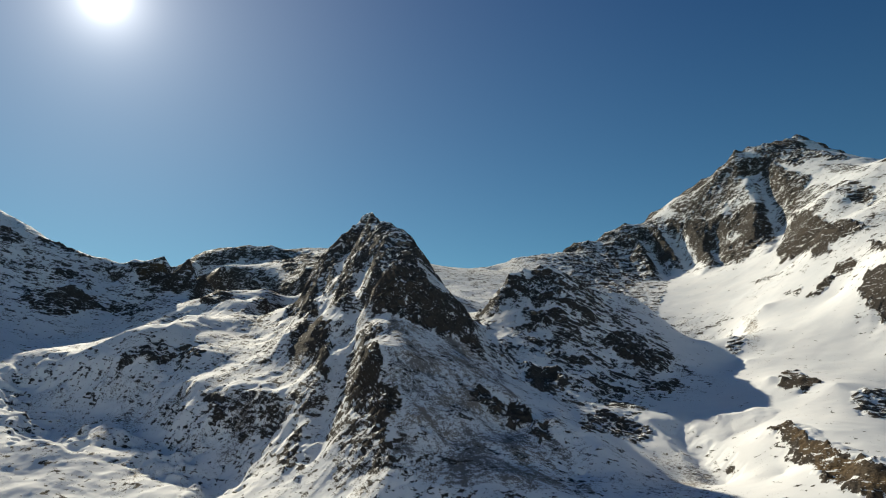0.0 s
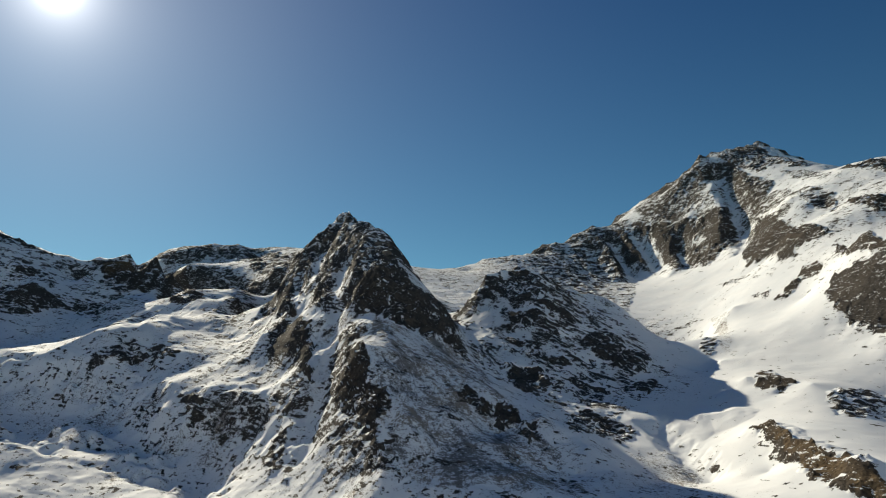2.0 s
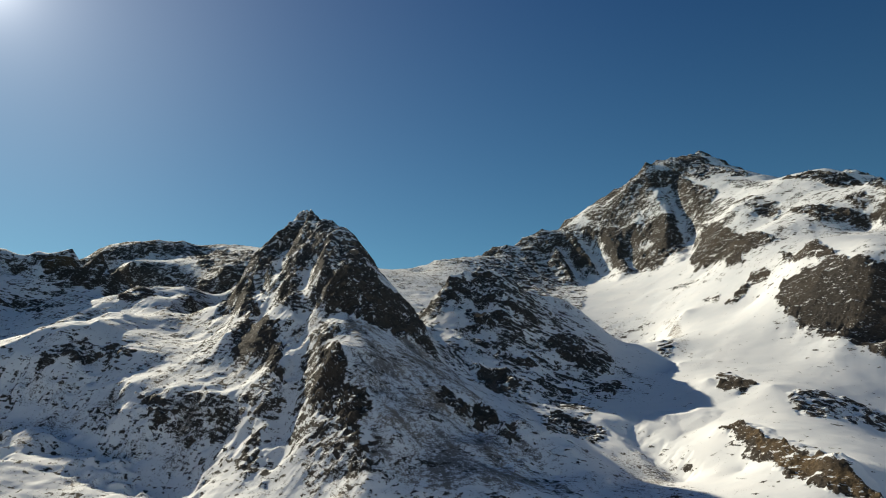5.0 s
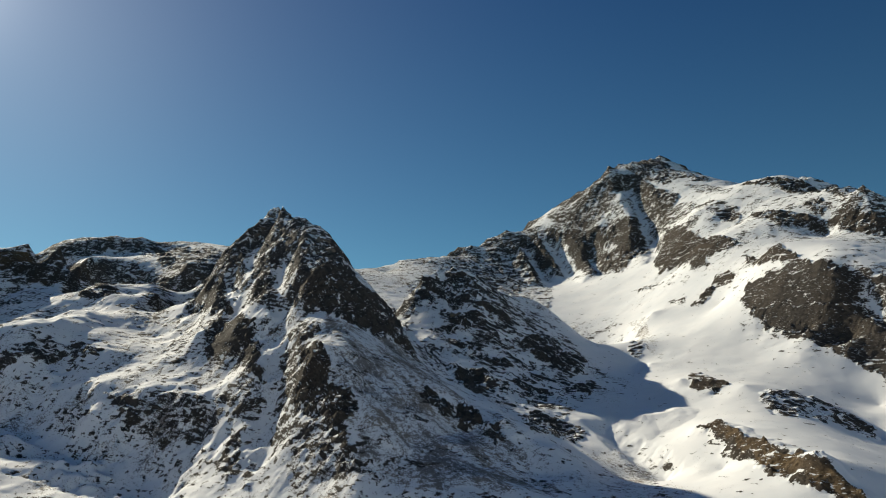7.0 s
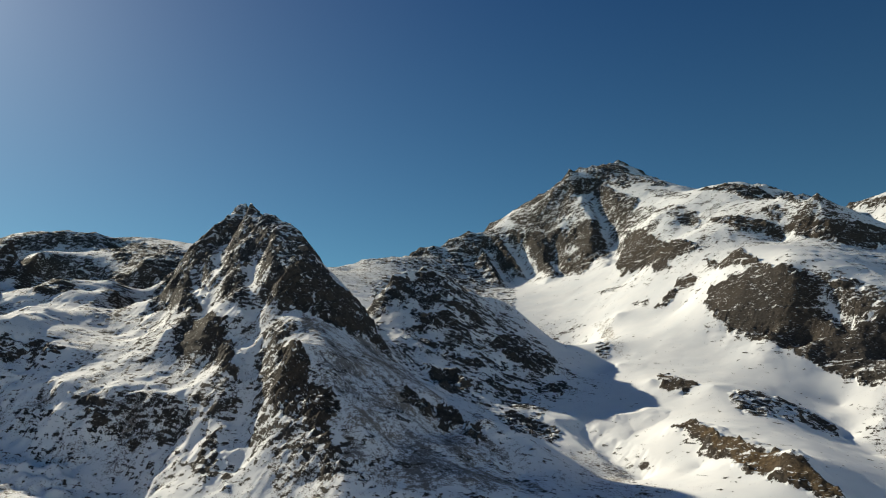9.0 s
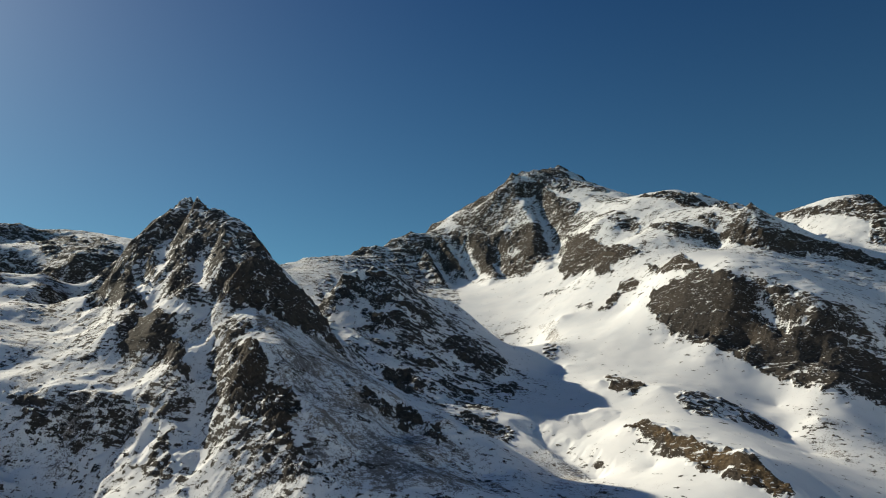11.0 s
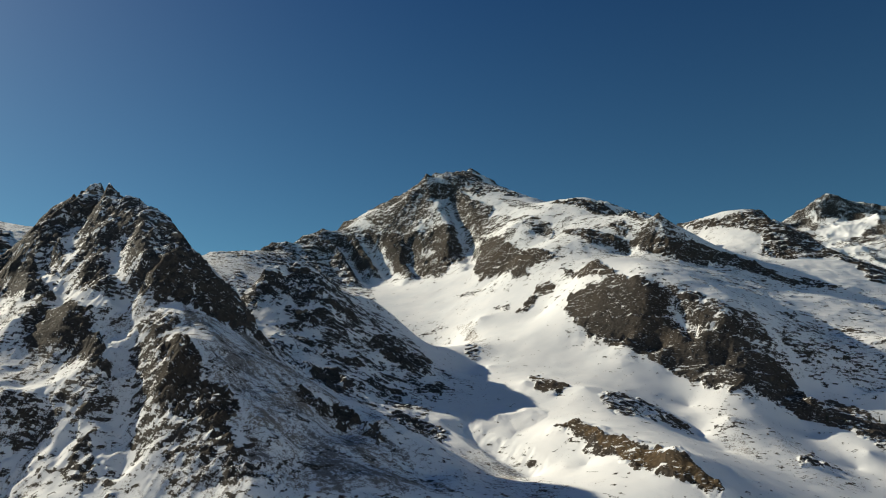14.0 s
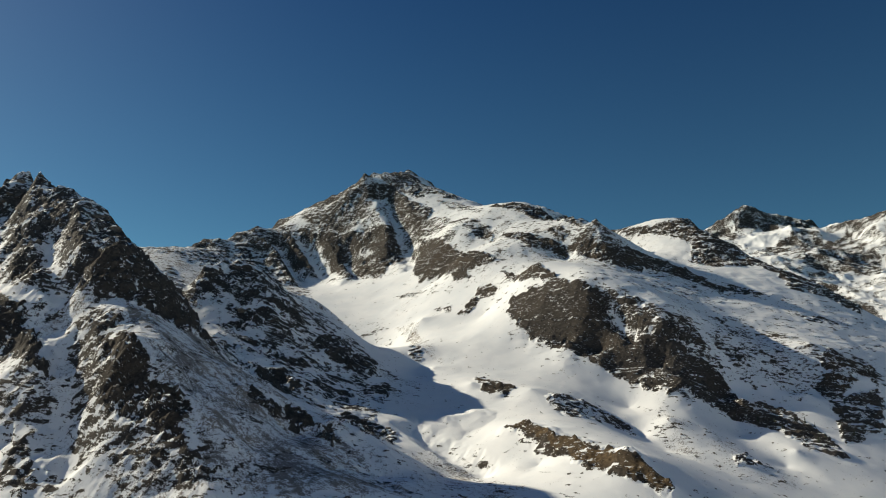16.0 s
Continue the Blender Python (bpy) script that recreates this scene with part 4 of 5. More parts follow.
def bareness(x, y, near):
    """How bare of snow the ground is, from the named stretches, with ragged borders."""
    level = soften(np.array([COATS[kind][0] for kind in KINDS], np.float32)[near], 14)
    thin = soften(np.array([COATS[kind][1] for kind in KINDS], np.float32)[near], 14)
    tint = np.full(x.shape, 0.35, np.float32)
    region = np.full(x.shape, -1, np.int16)
    brow = np.zeros(x.shape, np.float32)
    wob_x, wob_y = 5.0 * fractal(x, y, 15, 3, 51, 0.6), 5.0 * fractal(x, y, 15, 3, 61, 0.6)
    for number, (name, line, value, reach) in enumerate(CRESTS):
        pts = np.array(line, float)[:, :2]
        away = pts - HUB
        pts = pts + away / np.linalg.norm(away, axis=1)[:, None] * min(6.0, reach * 0.35)
        lo, hi = pts.min(0) - 60, pts.max(0) + 60
        i, j = np.nonzero((x > lo[0]) & (x < hi[0]) & (y > lo[1]) & (y < hi[1]))
        px, py = x[i, j] + wob_x[i, j], y[i, j] + wob_y[i, j]
        gap = np.full(len(i), 1e9)
        for (ax, ay), (bx, by) in zip(pts[:-1], pts[1:]):
            ex, ey = bx - ax, by - ay
            u = np.clip(((px - ax) * ex + (py - ay) * ey) / (ex * ex + ey * ey + 1e-9), 0, 1)
            gap = np.minimum(gap, np.hypot(px - ax - u * ex, py - ay - u * ey))
        edge = 1 - smooth(gap, 0.6 * reach, reach)
        level[i, j] = level[i, j] * (1 - edge) + value * edge
        brow[i, j] = np.maximum(brow[i, j], edge)
        region[i, j] = np.where(edge > 0.5, number, region[i, j])
    for number, (name, value, sparse, brown, outline) in enumerate(COVER, len(CRESTS)):
        ring = np.array(outline, float)
        lo, hi = ring.min(0) - 25, ring.max(0) + 25
        i, j = np.nonzero((x > lo[0]) & (x < hi[0]) & (y > lo[1]) & (y < hi[1]))
        if not len(i):
            continue
        px, py = x[i, j] + wob_x[i, j], y[i, j] + wob_y[i, j]
        edge = smooth(depth_inside(ring, px, py), -2.5, 2.0)
        for field, wanted in ((level, value), (thin, sparse), (tint, brown)):
            if wanted is not None:
                field[i, j] = field[i, j] * (1 - edge) + wanted * edge
        region[i, j] = np.where(edge > 0.5, number, region[i, j])
    return level, thin, tint, region, brow


def slope_of(z, ring, az):
    return np.hypot(np.gradient(z, axis=0) / np.gradient(ring, axis=0), np.gradient(z, axis=1) / (np.gradient(az, axis=1) * ring))


def fall_lines(x, y, z, ring, az, steps, reach):
    """Places up and down the slope from each spot, for grain that runs down the fall line."""
    dr, da = np.gradient(z, axis=0) / np.gradient(ring, axis=0), np.gradient(z, axis=1) / (np.gradient(az, axis=1) * ring)
    gx, gy = dr * np.sin(az) + da * np.cos(az), dr * np.cos(az) - da * np.sin(az)
    size = np.hypot(gx, gy) + 1e-6
    gx, gy = (gx / size).astype(np.float32), (gy / size).astype(np.float32)
    places = [(x, y)]
    for sign in (1, -1):
        px, py = x.copy(), y.copy()
        for _ in range(steps):
            a = np.arctan2(px - HUB[0], py - HUB[1])
            j = np.clip(np.rint((a - AZ_FINE[0]) / (AZ_FINE[1] - AZ_FINE[0])), 0, len(AZ_FINE) - 1).astype(np.int32)
            i = np.clip(np.searchsorted(RINGS, np.hypot(px - HUB[0], py - HUB[1])), 0, len(RINGS) - 1)
            px, py = px + sign * reach * gx[i, j], py + sign * reach * gy[i, j]
            places.append((px, py))
    return places


def folds(x, y):
    """What the ribs and gullies add to the height, and how they bare or fill the rock."""
    height, clear = np.zeros(x.shape), np.zeros(x.shape)
    for line, rise, wide in FOLDS:
        pts = np.array(line, float)
        lo, hi = pts.min(0) - 1.5 * wide, pts.max(0) + 1.5 * wide
        i, j = np.nonzero((x > lo[0]) & (x < hi[0]) & (y > lo[1]) & (y < hi[1]))
        px = x[i, j] + 0.25 * wide * fractal(x[i, j], y[i, j], 1.2 * wide, 3, 151, 0.6)
        py = y[i, j] + 0.25 * wide * fractal(x[i, j], y[i, j], 1.2 * wide, 3, 161, 0.6)
        gap = np.full(len(i), 1e9)
        for (ax, ay), (bx, by) in zip(pts[:-1], pts[1:]):
            ex, ey = bx - ax, by - ay
            u = np.clip(((px - ax) * ex + (py - ay) * ey) / (ex * ex + ey * ey + 1e-9), 0, 1)
            gap = np.minimum(gap, np.hypot(px - ax - u * ex, py - ay - u * ey))
        near = np.clip(1 - gap / wide, 0, 1) * smooth(np.hypot(px - pts[0, 0], py - pts[0, 1]), 0, 1.5 * wide)
        height[i, j] += rise * (near if rise > 0 else near * near * (3 - 2 * near))
        clear[i, j] += (0.10 if rise > 0 else -0.35) * smooth(near, 0.2, 0.8)
    return height, clear


def build_land():
    az, ring = np.meshgrid(AZ, RINGS)
    x, y = HUB[0] + ring * np.sin(az), HUB[1] + ring * np.cos(az)
    z, near = land(x, y)
    z = z.astype(float)
    for outline, deep, bank in HOLLOWS:
        shape = np.array(outline, float)
        i, j = np.nonzero((x > shape[:, 0].min()) & (x < shape[:, 0].max()) & (y > shape[:, 1].min()) & (y < shape[:, 1].max()))
        ragged = 22.0 * fractal(x[i, j], y[i, j], 30, 3, 67, 0.6)
        z[i, j] -= deep * smooth(depth_inside(shape, x[i, j], y[i, j]) + ragged, 0, bank)
    level, thin, tint, region, brow = bareness(x, y, near)
    fold, clear = folds(x, y)
    z, level = z + fold, level + clear * smooth(level, 0.25, 0.5)
    crag, knoll = near == KINDS.index("crag"), near == KINDS.index("knoll")
    rough = np.where(crag, 1.0, np.where(knoll, 0.6, 0.5))
    summit = soften((near == KINDS.index("summit_mountain")).astype(np.float32), 14)
    rough = rough + 0.45 * summit
    slope_side = (near == KINDS.index("snow_apron")) | crag
    shape = slope_of(z, ring, az)
    level = level + (1 - level) * np.where(near == KINDS.index("snow_apron"), 0.08, 0.25) * smooth(shape, 0.8, 1.4)
    rocky = smooth(level, 0.25, 0.75)
    near_edge = smooth(ring, 200, 300)
    far = smooth(ring, 1300, 2000)
    # grain that runs down the slopes
    lines = fall_lines(x, y, z, ring, az, 4, 5.0)
    flute = sum(noise_field(px / 6.0, py / 6.0, 211) + 0.6 * noise_field(px / 2.9, py / 2.9, 223) for px, py in lines) / 9 * 2.4
    rib = sum(np.abs(noise_field(px / 17.0, py / 17.0, 231)) for px, py in lines[::2]) / 5
    rib = 0.45 - 2.0 * rib
    spur = 0.45 - 2.0 * sum(np.abs(noise_field(px / 42.0, py / 42.0, 241)) for px, py in lines[::2]) / 5
    # beds of rock that dip to the east, steeper under the knoll
    knoll_x = float(np.mean([p[0] for p in KNOLL_CREST]))
    steep_bed = smooth(-np.hypot(x - knoll_x, y - 640), -170, -90)
    bed = z + 0.17 * x + 0.05 * y + 0.38 * steep_bed * (x - knoll_x) + 3.0 * fractal(x, y, 45, 3, 33)
    riser, tread, terrace = 0.0, 0.0, 0.0
    for thick, seed, part in ((11.0, 37, 0.4), (4.2, 57, 0.5)):
        layers = bed / thick + 0.7 * fractal(x, y, 50, 3, seed, 0.6)
        step = layers - np.floor(layers)
        lens = np.floor(layers)
        patch = smooth(noise_field(lens * 3.7 + 0.35, x / 34 + lens * 1.7, seed + 9) + 0.6 * fractal(x, y, 20, 2, seed + 3), -0.15, 0.4)
        terrace = terrace + part * patch * thick * (smooth(step, 0.0, 0.42) - step)
        tread = tread + 0.5 * patch * smooth(step, 0.40, 0.62) * (1 - smooth(step, 0.93, 1.0))
        riser = riser + 0.5 * patch * smooth(step, 0.0, 0.1) * (1 - smooth(step, 0.3, 0.45))
    blocks = ridged(x, y + 0.6 * z, 17, 5, 19, 0.62) - 0.5
    chips = fractal(x, y + 0.6 * z, 6, 3, 29, 0.65)
    relief = 3.0 * rib + (5.0 * summit + 4.0 * crag) * spur + 5.5 * rough * blocks + 2.2 * rough * chips
    relief = relief * (1 - 0.55 * smooth(level, 0.76, 0.88) * ~crag)
    relief = relief * (1 - 0.45 * brow) - 2.5 * brow
    terrace = terrace * (1 - 0.6 * brow)
    humps = 1.5 * fractal(x, y, 34, 3, 41) + 0.08 * fractal(x, y, 7, 3, 47, 0.6) + (0.05 + 0.22 * slope_side * smooth(shape, 0.25, 0.6)) * flute + (0.6 + 0.5 * crag) * slope_side * smooth(shape, 0.3, 0.7) * rib
    open_snow = soften(((near == KINDS.index("snow_slope")) | (near == KINDS.index("pass_slope")) | (near == KINDS.index("valley_floor"))).astype(np.float32), 8)
    humps = humps * (1 - 0.55 * open_snow)
    mounds = 1.7 * fractal(x, y, 40, 4, 43, 0.45)
    peaks = 36.0 * (ridged(x, y, 260, 4, 17, 0.5) - 0.55)
    z = z + near_edge * (rocky * ((1 - far) * (relief + terrace * (1 - 0.6 * crag + 0.6 * knoll))) + (1 - rocky) * (humps + mounds * slope_side + 0.25 * (1 - open_snow) * terrace)) + far * peaks
    steep = slope_of(z, ring, az)
    tuft = fractal(x, y + 0.6 * z, 18, 3, 71) * (1 - far) + 1.2 * far * fractal(x, y + 0.6 * z, 60, 5, 73, 0.6)
    speck = fractal(x, y + 0.6 * z, 4.5, 3, 81, 0.65) * (1 - far) + 0.9 * far * fractal(x, y + 0.6 * z, 22, 3, 83, 0.65)
    flute = flute * (1 - far)
    bare = level + (0.3 + 0.25 * rocky + 0.25 * knoll) * tuft + (0.16 + 0.12 * rocky) * flute + (0.4 + np.where(crag | knoll, 0.45, 0.25) * rocky) * speck + 0.03 * relief * rocky
    bare = bare + 0.5 * rocky * (crag | knoll) * fractal(x + 0.5 * z, y, 9, 3, 91, 0.6)
    bare = bare + 0.3 * (1 - rocky) * (near == KINDS.index("snow_apron")) * fractal(x, y, 3.2, 2, 95, 0.6)
    bare = bare + (0.10 + 0.35 * rocky) * (smooth(steep, 0.45, 1.5) - 0.4) + (0.12 + 0.35 * rocky) * (riser - tread) * (1 - far) * np.where(crag, 0.5, np.where(knoll, 1.3, 1.0))
    tint = np.clip(tint + 0.35 * fractal(x, y, 70, 3, 77), 0, 1)
    thin = np.clip(thin + (0.3 * fractal(x, y, 24, 3, 97) + np.where(crag, 0.35, 0.1) * flute) * smooth(thin, 0.0, 0.25), 0, 1)
    return x, y, z, near, bare, thin, tint, region, bed


def grid_mesh(name, pick):
    """A mesh of the quads that are picked from the grid of the land."""
    x, y, z, near, bare, thin, tint, region, bed = LAND
    rows, cols = x.shape
    i, j = np.nonzero(pick)
    j2 = (j + 1) % cols
    quads = np.stack([i * cols + j, i * cols + j2, (i + 1) * cols + j2, (i + 1) * cols + j], 1)
    used, index = np.unique(quads, return_inverse=True)
    me = bpy.data.meshes.new(name)
    me.vertices.add(len(used))
    me.vertices.foreach_set("co", np.stack([x.ravel()[used], y.ravel()[used], z.ravel()[used]], 1).astype(np.float32).ravel())
    me.loops.add(len(quads) * 4)
    me.loops.foreach_set("vertex_index", index.ravel().astype(np.int32))
    me.polygons.add(len(quads))
    me.polygons.foreach_set("loop_start", np.arange(0, len(quads) * 4, 4, dtype=np.int32))
    me.polygons.foreach_set("use_smooth", np.ones(len(quads), bool))
    for key, field in (("bare", bare), ("thin", thin), ("tint", tint), ("bed", bed)):
        me.attributes.new(key, "FLOAT", "POINT").data.foreach_set("value", field.ravel()[used].astype(np.float32))
    # normals of the whole grid, so that the borders of the pieces do not show
    me.update(calc_edges=True)
    me.normals_split_custom_set_from_vertices(NORMALS.reshape(-1, 3)[used])
    me.materials.append(MOUNTAIN)
    return me


LAND = build_land()


def grid_normals():
    p = np.stack(LAND[:3], -1)
    across = np.roll(p, -1, 1) - np.roll(p, 1, 1)
    up = np.cross(across, np.gradient(p, axis=0))
    up *= np.sign(up[..., 2:3])
    return (up / np.linalg.norm(up, axis=-1, keepdims=True)).astype(np.float32)


NORMALS = grid_normals()
NAMES = {
    "left_ridge": ("mountain_ridge", "shaded rocky mountain ridge with snow gullies above a basin", "mountain"),
    "far_ridge": ("distant_ridge", "dark jagged distant ridge dusted with snow", "mountain"),
    "pass_slope": ("mountain_pass", "low snowy mountain pass with brown grass patches", "mountain"),
    "summit_mountain": ("mountain", "high pyramid mountain of layered brown rock and snow", "mountain"),
    "right_ridge": ("mountain_spur", "brown rocky spur with snowfields falling to the valley", "mountain"),
    "far_peak": ("distant_peak", "distant snowy mountain peaks with brown rock bands", "mountain"),
    "crag": ("rocky_peak", "steep dark jagged rock peak with snow-filled gullies", "peak"),
    "knoll": ("rocky_knoll", "dark boulder-strewn rocky knoll with snow between slabs", "hill"),
    "snow_slope": ("snow_slope", "smooth bright sunlit snow slope under the cliffs", "snow slope"),
    "snow_apron": ("snow_apron", "snowy undulating slope with scattered dark stones", "snow slope"),
}


FORM_OB = {}


OUTCROPS = {
    "outcrop_band": ("rock_outcrop", "long low outcrop of brown layered rock in sunlit snow", "rock"),
    "outcrop_tail": ("rock_outcrop", "low end of a brown rock outcrop breaking through snow", "rock"),
    "shelf_rock": ("rock_outcrop", "small brown rock outcrop capped with snow", "rock"),
}


def pieces(mask):
    """The connected pieces of a stretch of the grid, as masks, the specks left out."""
    i, j = np.nonzero(mask)
    i0, i1, j0, j1 = i.min(), i.max() + 1, j.min(), j.max() + 1
    box = np.pad(mask[i0:i1, j0:j1], 1)
    mark = np.where(box, np.arange(1, box.size + 1).reshape(box.shape), 0)
    while True:
        before = mark
        for axis in (0, 1):
            for way in (1, -1):
                mark = np.where(box, np.maximum(mark, np.roll(mark, way, axis)), 0)
        # jump to the mark of the marked cell
        flat = mark.ravel()
        mark = np.where(box, np.maximum(mark, flat[np.maximum(mark - 1, 0)]), 0)
        if (mark == before).all():
            break
    found = []
    marks, sizes = np.unique(mark[mark > 0], return_counts=True)
    for m, size in zip(marks, sizes):
        if size >= max(40, 0.04 * sizes.max()):
            out = np.zeros(mask.shape, bool)
            out[i0:i1, j0:j1] = (mark == m)[1:-1, 1:-1]
            found.append(out)
    return found


def place_land():
    near, region = LAND[3], LAND[7]
    form, zone = near[:-1, :], region[:-1, :].copy()
    floor = (KINDS.index("ground"), KINDS.index("valley_floor"))
    owner = {}
    for number, (name, *rest) in enumerate([*CRESTS, *COVER]):
        found = form[zone == number]
        if not len(found):
            continue
        owner[number] = int(np.bincount(found).argmax())
        if owner[number] in floor and name not in OUTCROPS:
            zone[zone == number] = -1
            owner.pop(number)
    names = [entry[0] for entry in [*CRESTS, *COVER]]
    parts = {number: pieces(zone == number) for number in owner}
    for number, found in parts.items():
        zone[(zone == number) & ~np.any(found, axis=0)] = -1
    for k, kind in enumerate(KINDS):
        if k in floor:
            continue
        name, label, category = NAMES[kind]
        ob = tagged(new(name), label, category)
        i, j = np.nonzero((form == k) & (zone < 0))
        at = Vector([float(LAND[c][i, j].mean() if c < 2 else LAND[c][i, j].min()) for c in range(3)])
        ob.location, ob.empty_display_size = at, 20
        for number, piece, pick in [(-1, "snow_cover", (form == k) & (zone < 0)), *((m, names[m], piece) for m in owner if owner[m] == k for piece in parts[m])]:
            child = new(piece, grid_mesh(piece, pick))
            child.parent, child.location = ob, -at
        FORM_OB[kind] = ob
    for number, k in owner.items():
        if k in floor:
            name, label, category = OUTCROPS[names[number]]
            for piece in parts[number]:
                tagged(new(name, grid_mesh(name, piece)), label, category)
    rest = ((form == floor[0]) | (form == floor[1])) & (zone < 0)
    FORM_OB["ground"] = tagged(new("ground", grid_mesh("ground", rest)), "snow-covered valley floor with scattered stones", "ground", kind="structure")


place_land()

# ---- loose rocks and trees ----
def ground_height(px, py):
    """The height of the finished land at a place."""
    x, y, z = LAND[:3]
    a = math.atan2(px - HUB[0], py - HUB[1])
    if a < AZ[0]:
        a += 2 * math.pi
    j = int(np.clip(np.searchsorted(AZ, a) - 1, 0, len(AZ) - 2))
    r = math.hypot(px - HUB[0], py - HUB[1])
    i = int(np.clip(np.searchsorted(RINGS, r) - 1, 0, len(RINGS) - 2))
    u, v = (a - AZ[j]) / (AZ[j + 1] - AZ[j]), (r - RINGS[i]) / (RINGS[i + 1] - RINGS[i])
    return float((z[i, j] * (1 - u) + z[i, j + 1] * u) * (1 - v) + (z[i + 1, j] * (1 - u) + z[i + 1, j + 1] * u) * v)


def boulder_material():
    """Weathered grey-brown stone, with snow lying on what faces the sky."""
    n = Nodes("snow_capped_stone")
    grain, patch = n.noise(1.4, 5.0, 0.65), n.noise(0.3, 3.0, 0.5)
    stone = n.mix(n.ramp(grain, 0.35, 0.65), (0.045, 0.040, 0.037), (0.15, 0.135, 0.12))
    stone = n.mix(n.calc("MULTIPLY", n.ramp(patch, 0.45, 0.65), 0.6), stone, (0.15, 0.115, 0.08))
    facing = n.add("ShaderNodeSeparateXYZ")
    n.plug(facing.inputs[0], n.add("ShaderNodeNewGeometry").outputs["Normal"])
    lies = n.calc("ADD", facing.outputs["Z"], n.calc("MULTIPLY", n.calc("SUBTRACT", grain, 0.5), 0.9))
    cap = n.ramp(lies, 0.72, 0.86)
    n.plug(n.bsdf.inputs["Base Color"], n.mix(cap, stone, (0.84, 0.85, 0.87)))
    n.bsdf.inputs["Roughness"].default_value = 0.85
    n.plug(n.bsdf.inputs["Normal"], n.bump(grain, 0.6, 0.6))
    return n.mat


STONE = boulder_material()


def boulder_meshes(count, seed):
    """Angular blocks, each the hull of a few scattered points."""
    rng = random.Random(seed)
    made = []
    for _ in range(count):
        bm = bmesh.new()
        for _ in range(16):
            v = Vector((rng.uniform(-1, 1), rng.uniform(-1, 1), rng.uniform(-1, 1)))
            v = v.normalized() * rng.uniform(0.8, 1.0)
            bm.verts.new((v.x, v.y * 0.75, v.z * 0.6))
        hull = bmesh.ops.convex_hull(bm, input=bm.verts[:])
        bmesh.ops.delete(bm, geom=[e for e in hull["geom_interior"] if isinstance(e, bmesh.types.BMVert)], context="VERTS")
        me = bpy.data.meshes.new("boulder")
        bm.to_mesh(me), bm.free()
        me.materials.append(STONE)
        made.append(me)
    return made


BOULDERS = boulder_meshes(12, 5)


def inside(outline, px, py):
    found = False
    for (ax, ay), (bx, by) in zip(outline, outline[1:] + outline[:1]):
        if (ay > py) != (by > py) and px < (bx - ax) * (py - ay) / (by - ay) + ax:
            found = not found
    return found


def scatter(outline, count, small, large, seed):
    """Places inside an outline, with a size for each; small ones are many."""
    rng = random.Random(seed)
    xs, ys = [p[0] for p in outline], [p[1] for p in outline]
    out = []
    for _ in range(count * 40):
        if len(out) == count:
            break
        px, py = rng.uniform(min(xs), max(xs)), rng.uniform(min(ys), max(ys))
        if inside(outline, px, py):
            out.append((px, py, small + (large - small) * rng.random() ** 2.5, rng))
    return out


def place_boulders(name, outline, count, small, large, seed, parent=None, label=""):
    for px, py, size, rng in scatter(outline, count, small, large, seed):
        ob = new(name, rng.choice(BOULDERS))
        m = pose(px, py, ground_height(px, py) - 0.15 * size, rng.uniform(-25, 25), rng.uniform(-25, 25), rng.uniform(0, 360))
        ob.matrix_world = m @ Matrix.Diagonal((size, size * rng.uniform(0.7, 1.1), size * rng.uniform(0.7, 1.1), 1))
        if parent:
            ob.parent, ob.matrix_parent_inverse = parent, Matrix.Translation(-parent.location)
        else:
            tagged(ob, label, "boulder", "boulders in the snow")


place_boulders("rock_slab", KNOLL_SLABS, 150, 1.0, 4.5, 1, FORM_OB["knoll"])
place_boulders("rock_block", KNOLL_TOP_ROCKS, 45, 2.0, 7.0, 2, FORM_OB["knoll"])
place_boulders("rock_block", CRAG_WALLS, 70, 2.0, 6.5, 3, FORM_OB["crag"])
place_boulders("rock_block", RIB_ROCKS, 30, 0.8, 3.0, 4, FORM_OB["crag"])
place_boulders("boulder", BOULDER_BAND, 55, 0.8, 3.2, 5, None, "dark angular boulder with a snow cap in a rock field")
place_boulders("boulder", GULLY_STONES, 22, 0.5, 2.0, 6, None, "grey stone half buried in the snow of the gully")
place_boulders("boulder", RIGHT_STONES, 45, 0.5, 2.2, 7, None, "small grey stone on the open snowfield")
place_boulders("boulder", APRON_SPECKLE, 70, 0.5, 1.8, 8, None, "dark stone poking through the snow slope")
place_boulders("boulder", BASIN_SPECKLE, 90, 0.5, 1.8, 9, None, "dark stone in the shaded snow basin")
place_boulders("boulder", SHELF_SHADE_PATCH, 25, 0.6, 2.4, 10, None, "dark stone on the shaded snow bank")
place_boulders("boulder", KNOB_RUBBLE, 30, 1.0, 3.5, 11, None, "dark rubble block on the saddle under the ridge")


def leaf_material(name, a, b, rough):
    n = Nodes(name)
    n.plug(n.bsdf.inputs["Base Color"], n.mix(n.ramp(n.noise(0.9, 4.0, 0.6), 0.35, 0.65), a, b))
    n.bsdf.inputs["Roughness"].default_value = rough
    return n.mat


NEEDLES = leaf_material("conifer_needles", (0.012, 0.020, 0.010), (0.045, 0.055, 0.022), 0.8)
BARK = leaf_material("conifer_bark", (0.05, 0.04, 0.03), (0.11, 0.085, 0.065), 0.9)


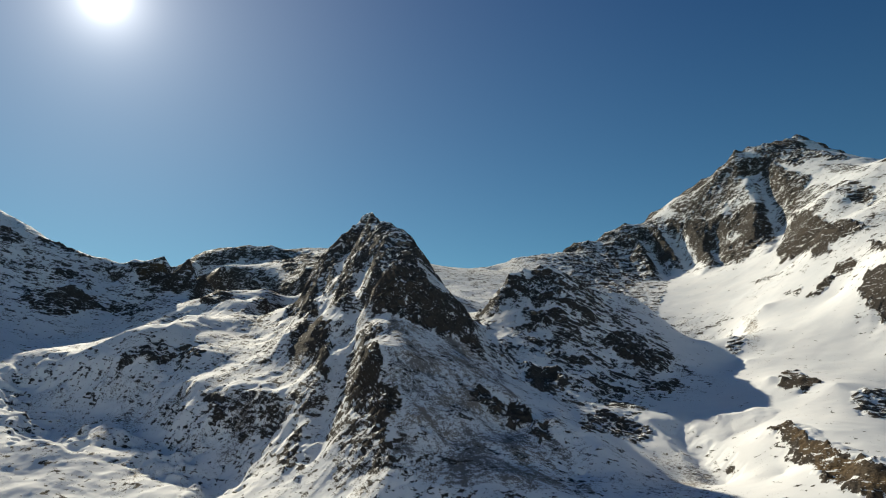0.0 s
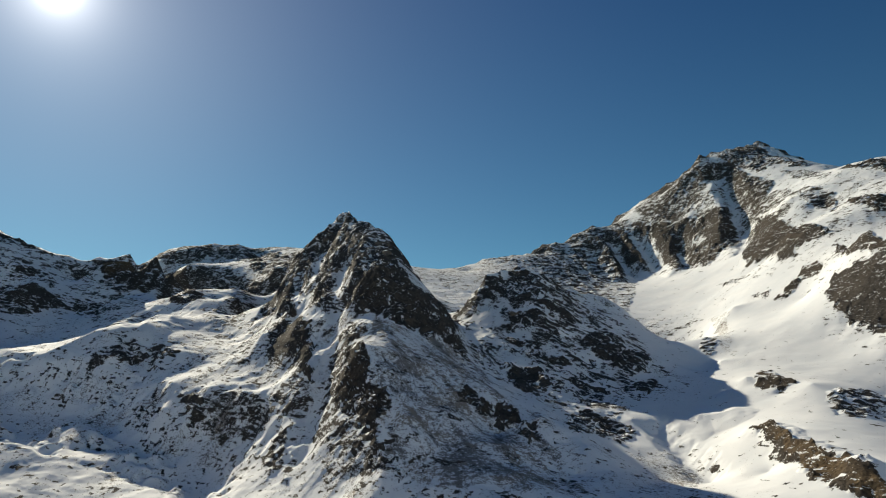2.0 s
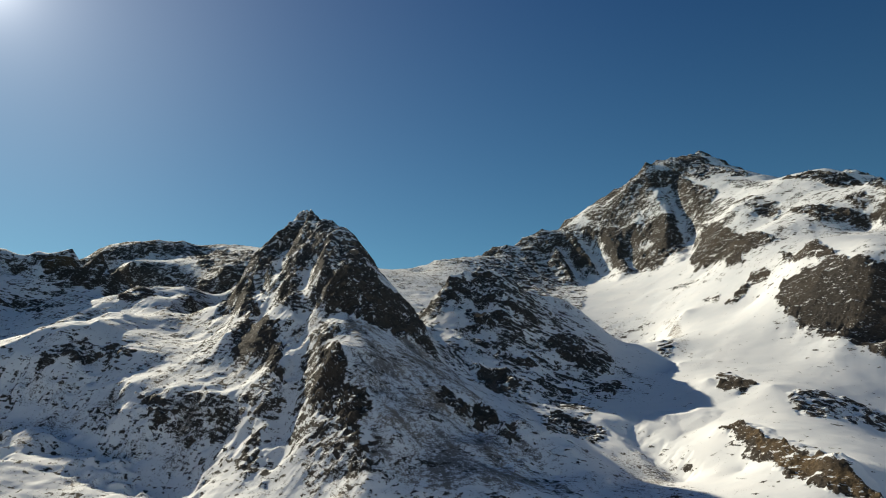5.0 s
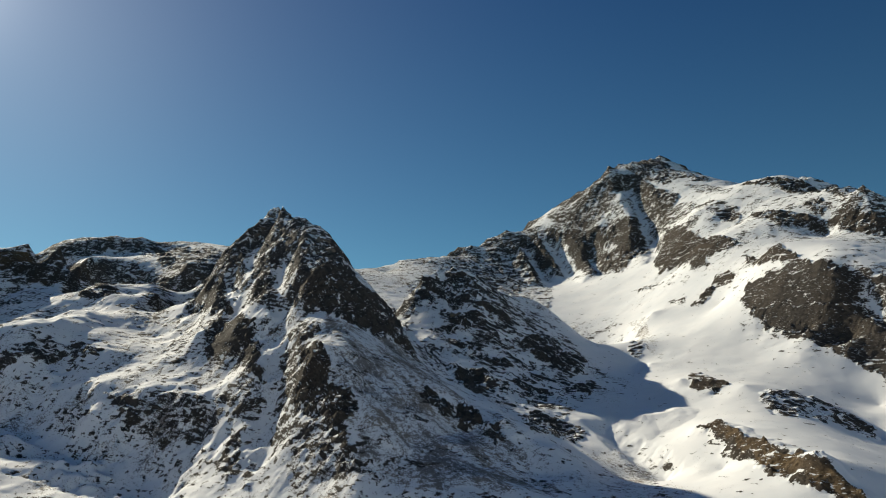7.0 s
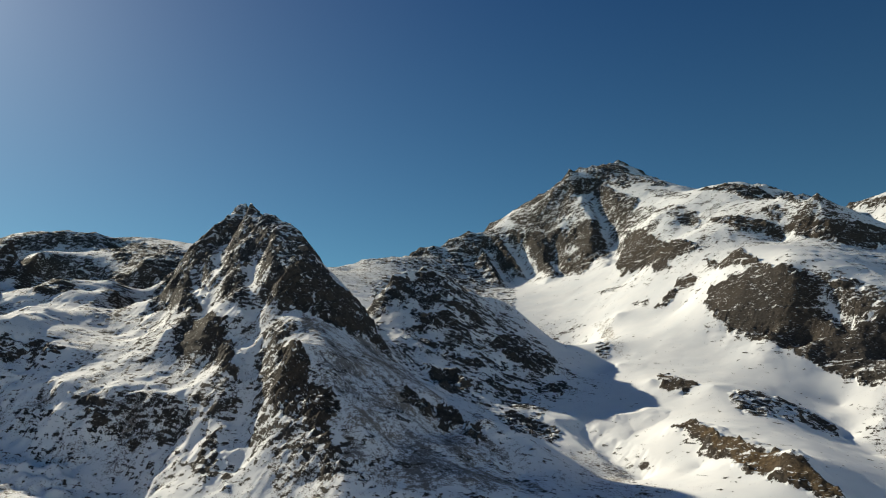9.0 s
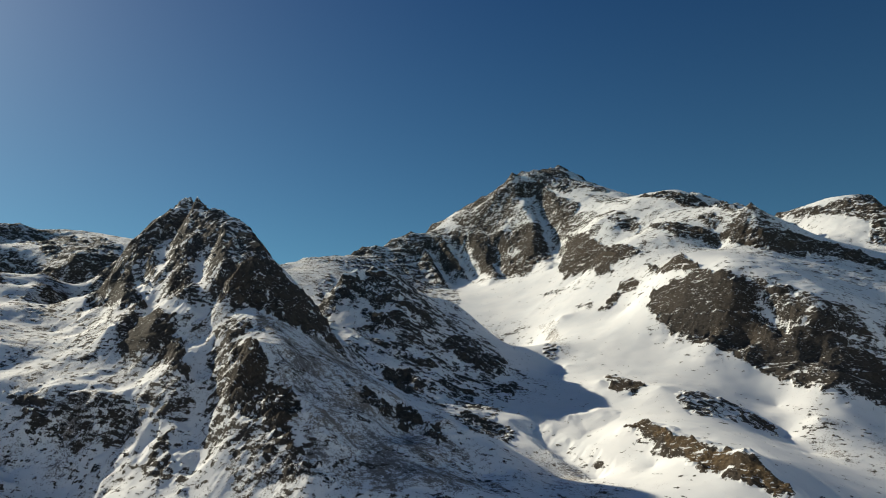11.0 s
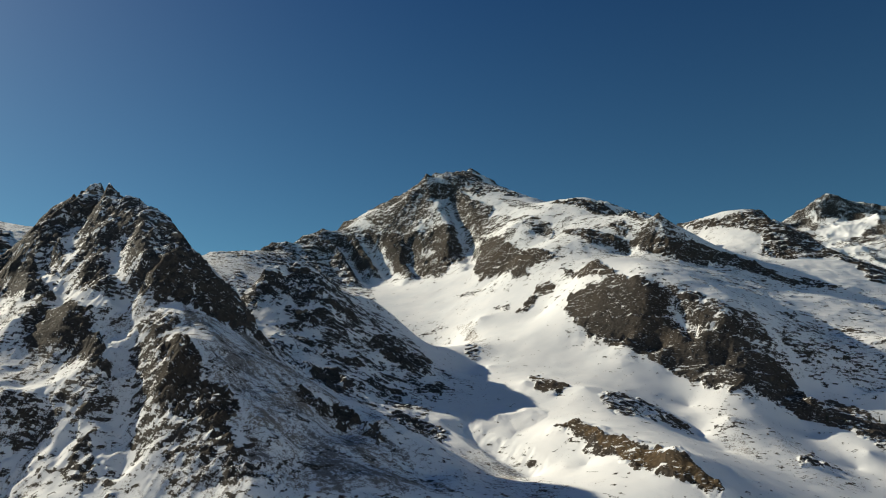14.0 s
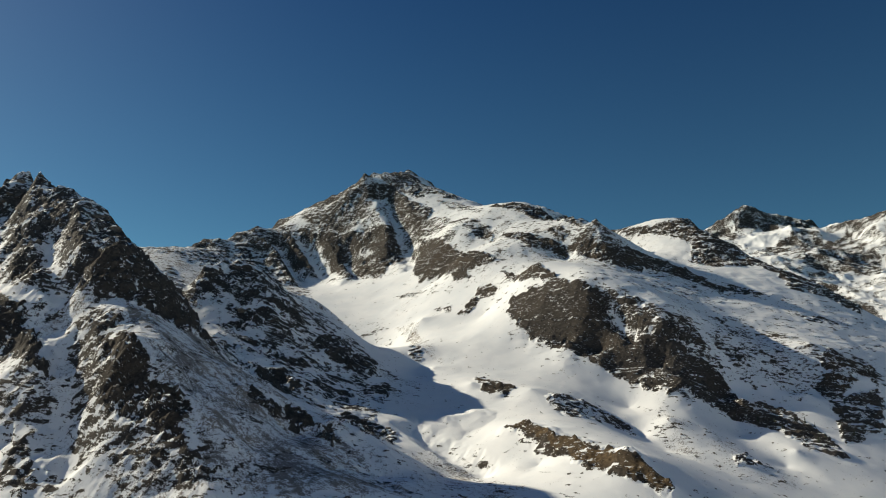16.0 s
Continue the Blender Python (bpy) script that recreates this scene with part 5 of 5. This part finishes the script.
def conifer(seed):
    """A mountain spruce of height one: tapered trunk and drooping whorls of branches."""
    rng = random.Random(seed)
    tree = new("conifer_tree")
    trunk = bmesh.new()
    bmesh.ops.create_cone(trunk, cap_ends=True, segments=7, radius1=0.022, radius2=0.004, depth=0.98, matrix=Matrix.Translation((0, 0, 0.49)))
    crown = bmesh.new()
    for tier in range(15):
        h = 0.10 + 0.86 * (tier / 14) ** 0.95
        reach = 0.20 * (1 - h) ** 0.8 + 0.012
        for k in range(9):
            a = 2 * math.pi * (k + rng.random()) / 9
            long, droop = reach * rng.uniform(0.6, 1.15), rng.uniform(0.25, 0.6)
            out, side = Vector((math.cos(a), math.sin(a), 0)), Vector((-math.sin(a), math.cos(a), 0))
            base = Vector((0, 0, h + rng.uniform(-0.02, 0.02)))
            tip = base + out * long - Vector((0, 0, long * droop))
            mid, wide = base.lerp(tip, 0.55) + Vector((0, 0, 0.012)), long * 0.30
            ring = [base, mid + side * wide - Vector((0, 0, wide * 0.5)), tip, mid - side * wide - Vector((0, 0, wide * 0.5))]
            low = [crown.verts.new(p) for p in ring]
            top = crown.verts.new(mid + Vector((0, 0, 0.02)))
            for u, v in zip(low, low[1:] + low[:1]):
                crown.faces.new((u, v, top))
    for name, bm, mat in (("trunk", trunk, BARK), ("crown", crown, NEEDLES)):
        me = bpy.data.meshes.new(name)
        bm.to_mesh(me), bm.free()
        me.materials.append(mat)
        new(name, me).parent = tree
    return tagged(tree, "dark green conifer standing on a rocky slope", "tree", "conifers under the cliff")


def plant():
    kinds = [conifer(seed) for seed in (1, 2, 3)]
    spots = scatter(TREE_CLIFF, 9, 4.0, 8.5, 21) + scatter(RIGHT_WALL, 4, 4.0, 8.0, 22)
    for number, (px, py, tall, rng) in enumerate(spots):
        m = pose(px, py, ground_height(px, py) - 0.4, rng.uniform(-3, 3), rng.uniform(-3, 3), rng.uniform(0, 360))
        if number < len(kinds):
            kinds[number].matrix_world = m
            tree = kinds[number]
        else:
            tree = copy_thing(kinds[number % len(kinds)], m)
        tree.scale = (tall, tall, tall)


plant()
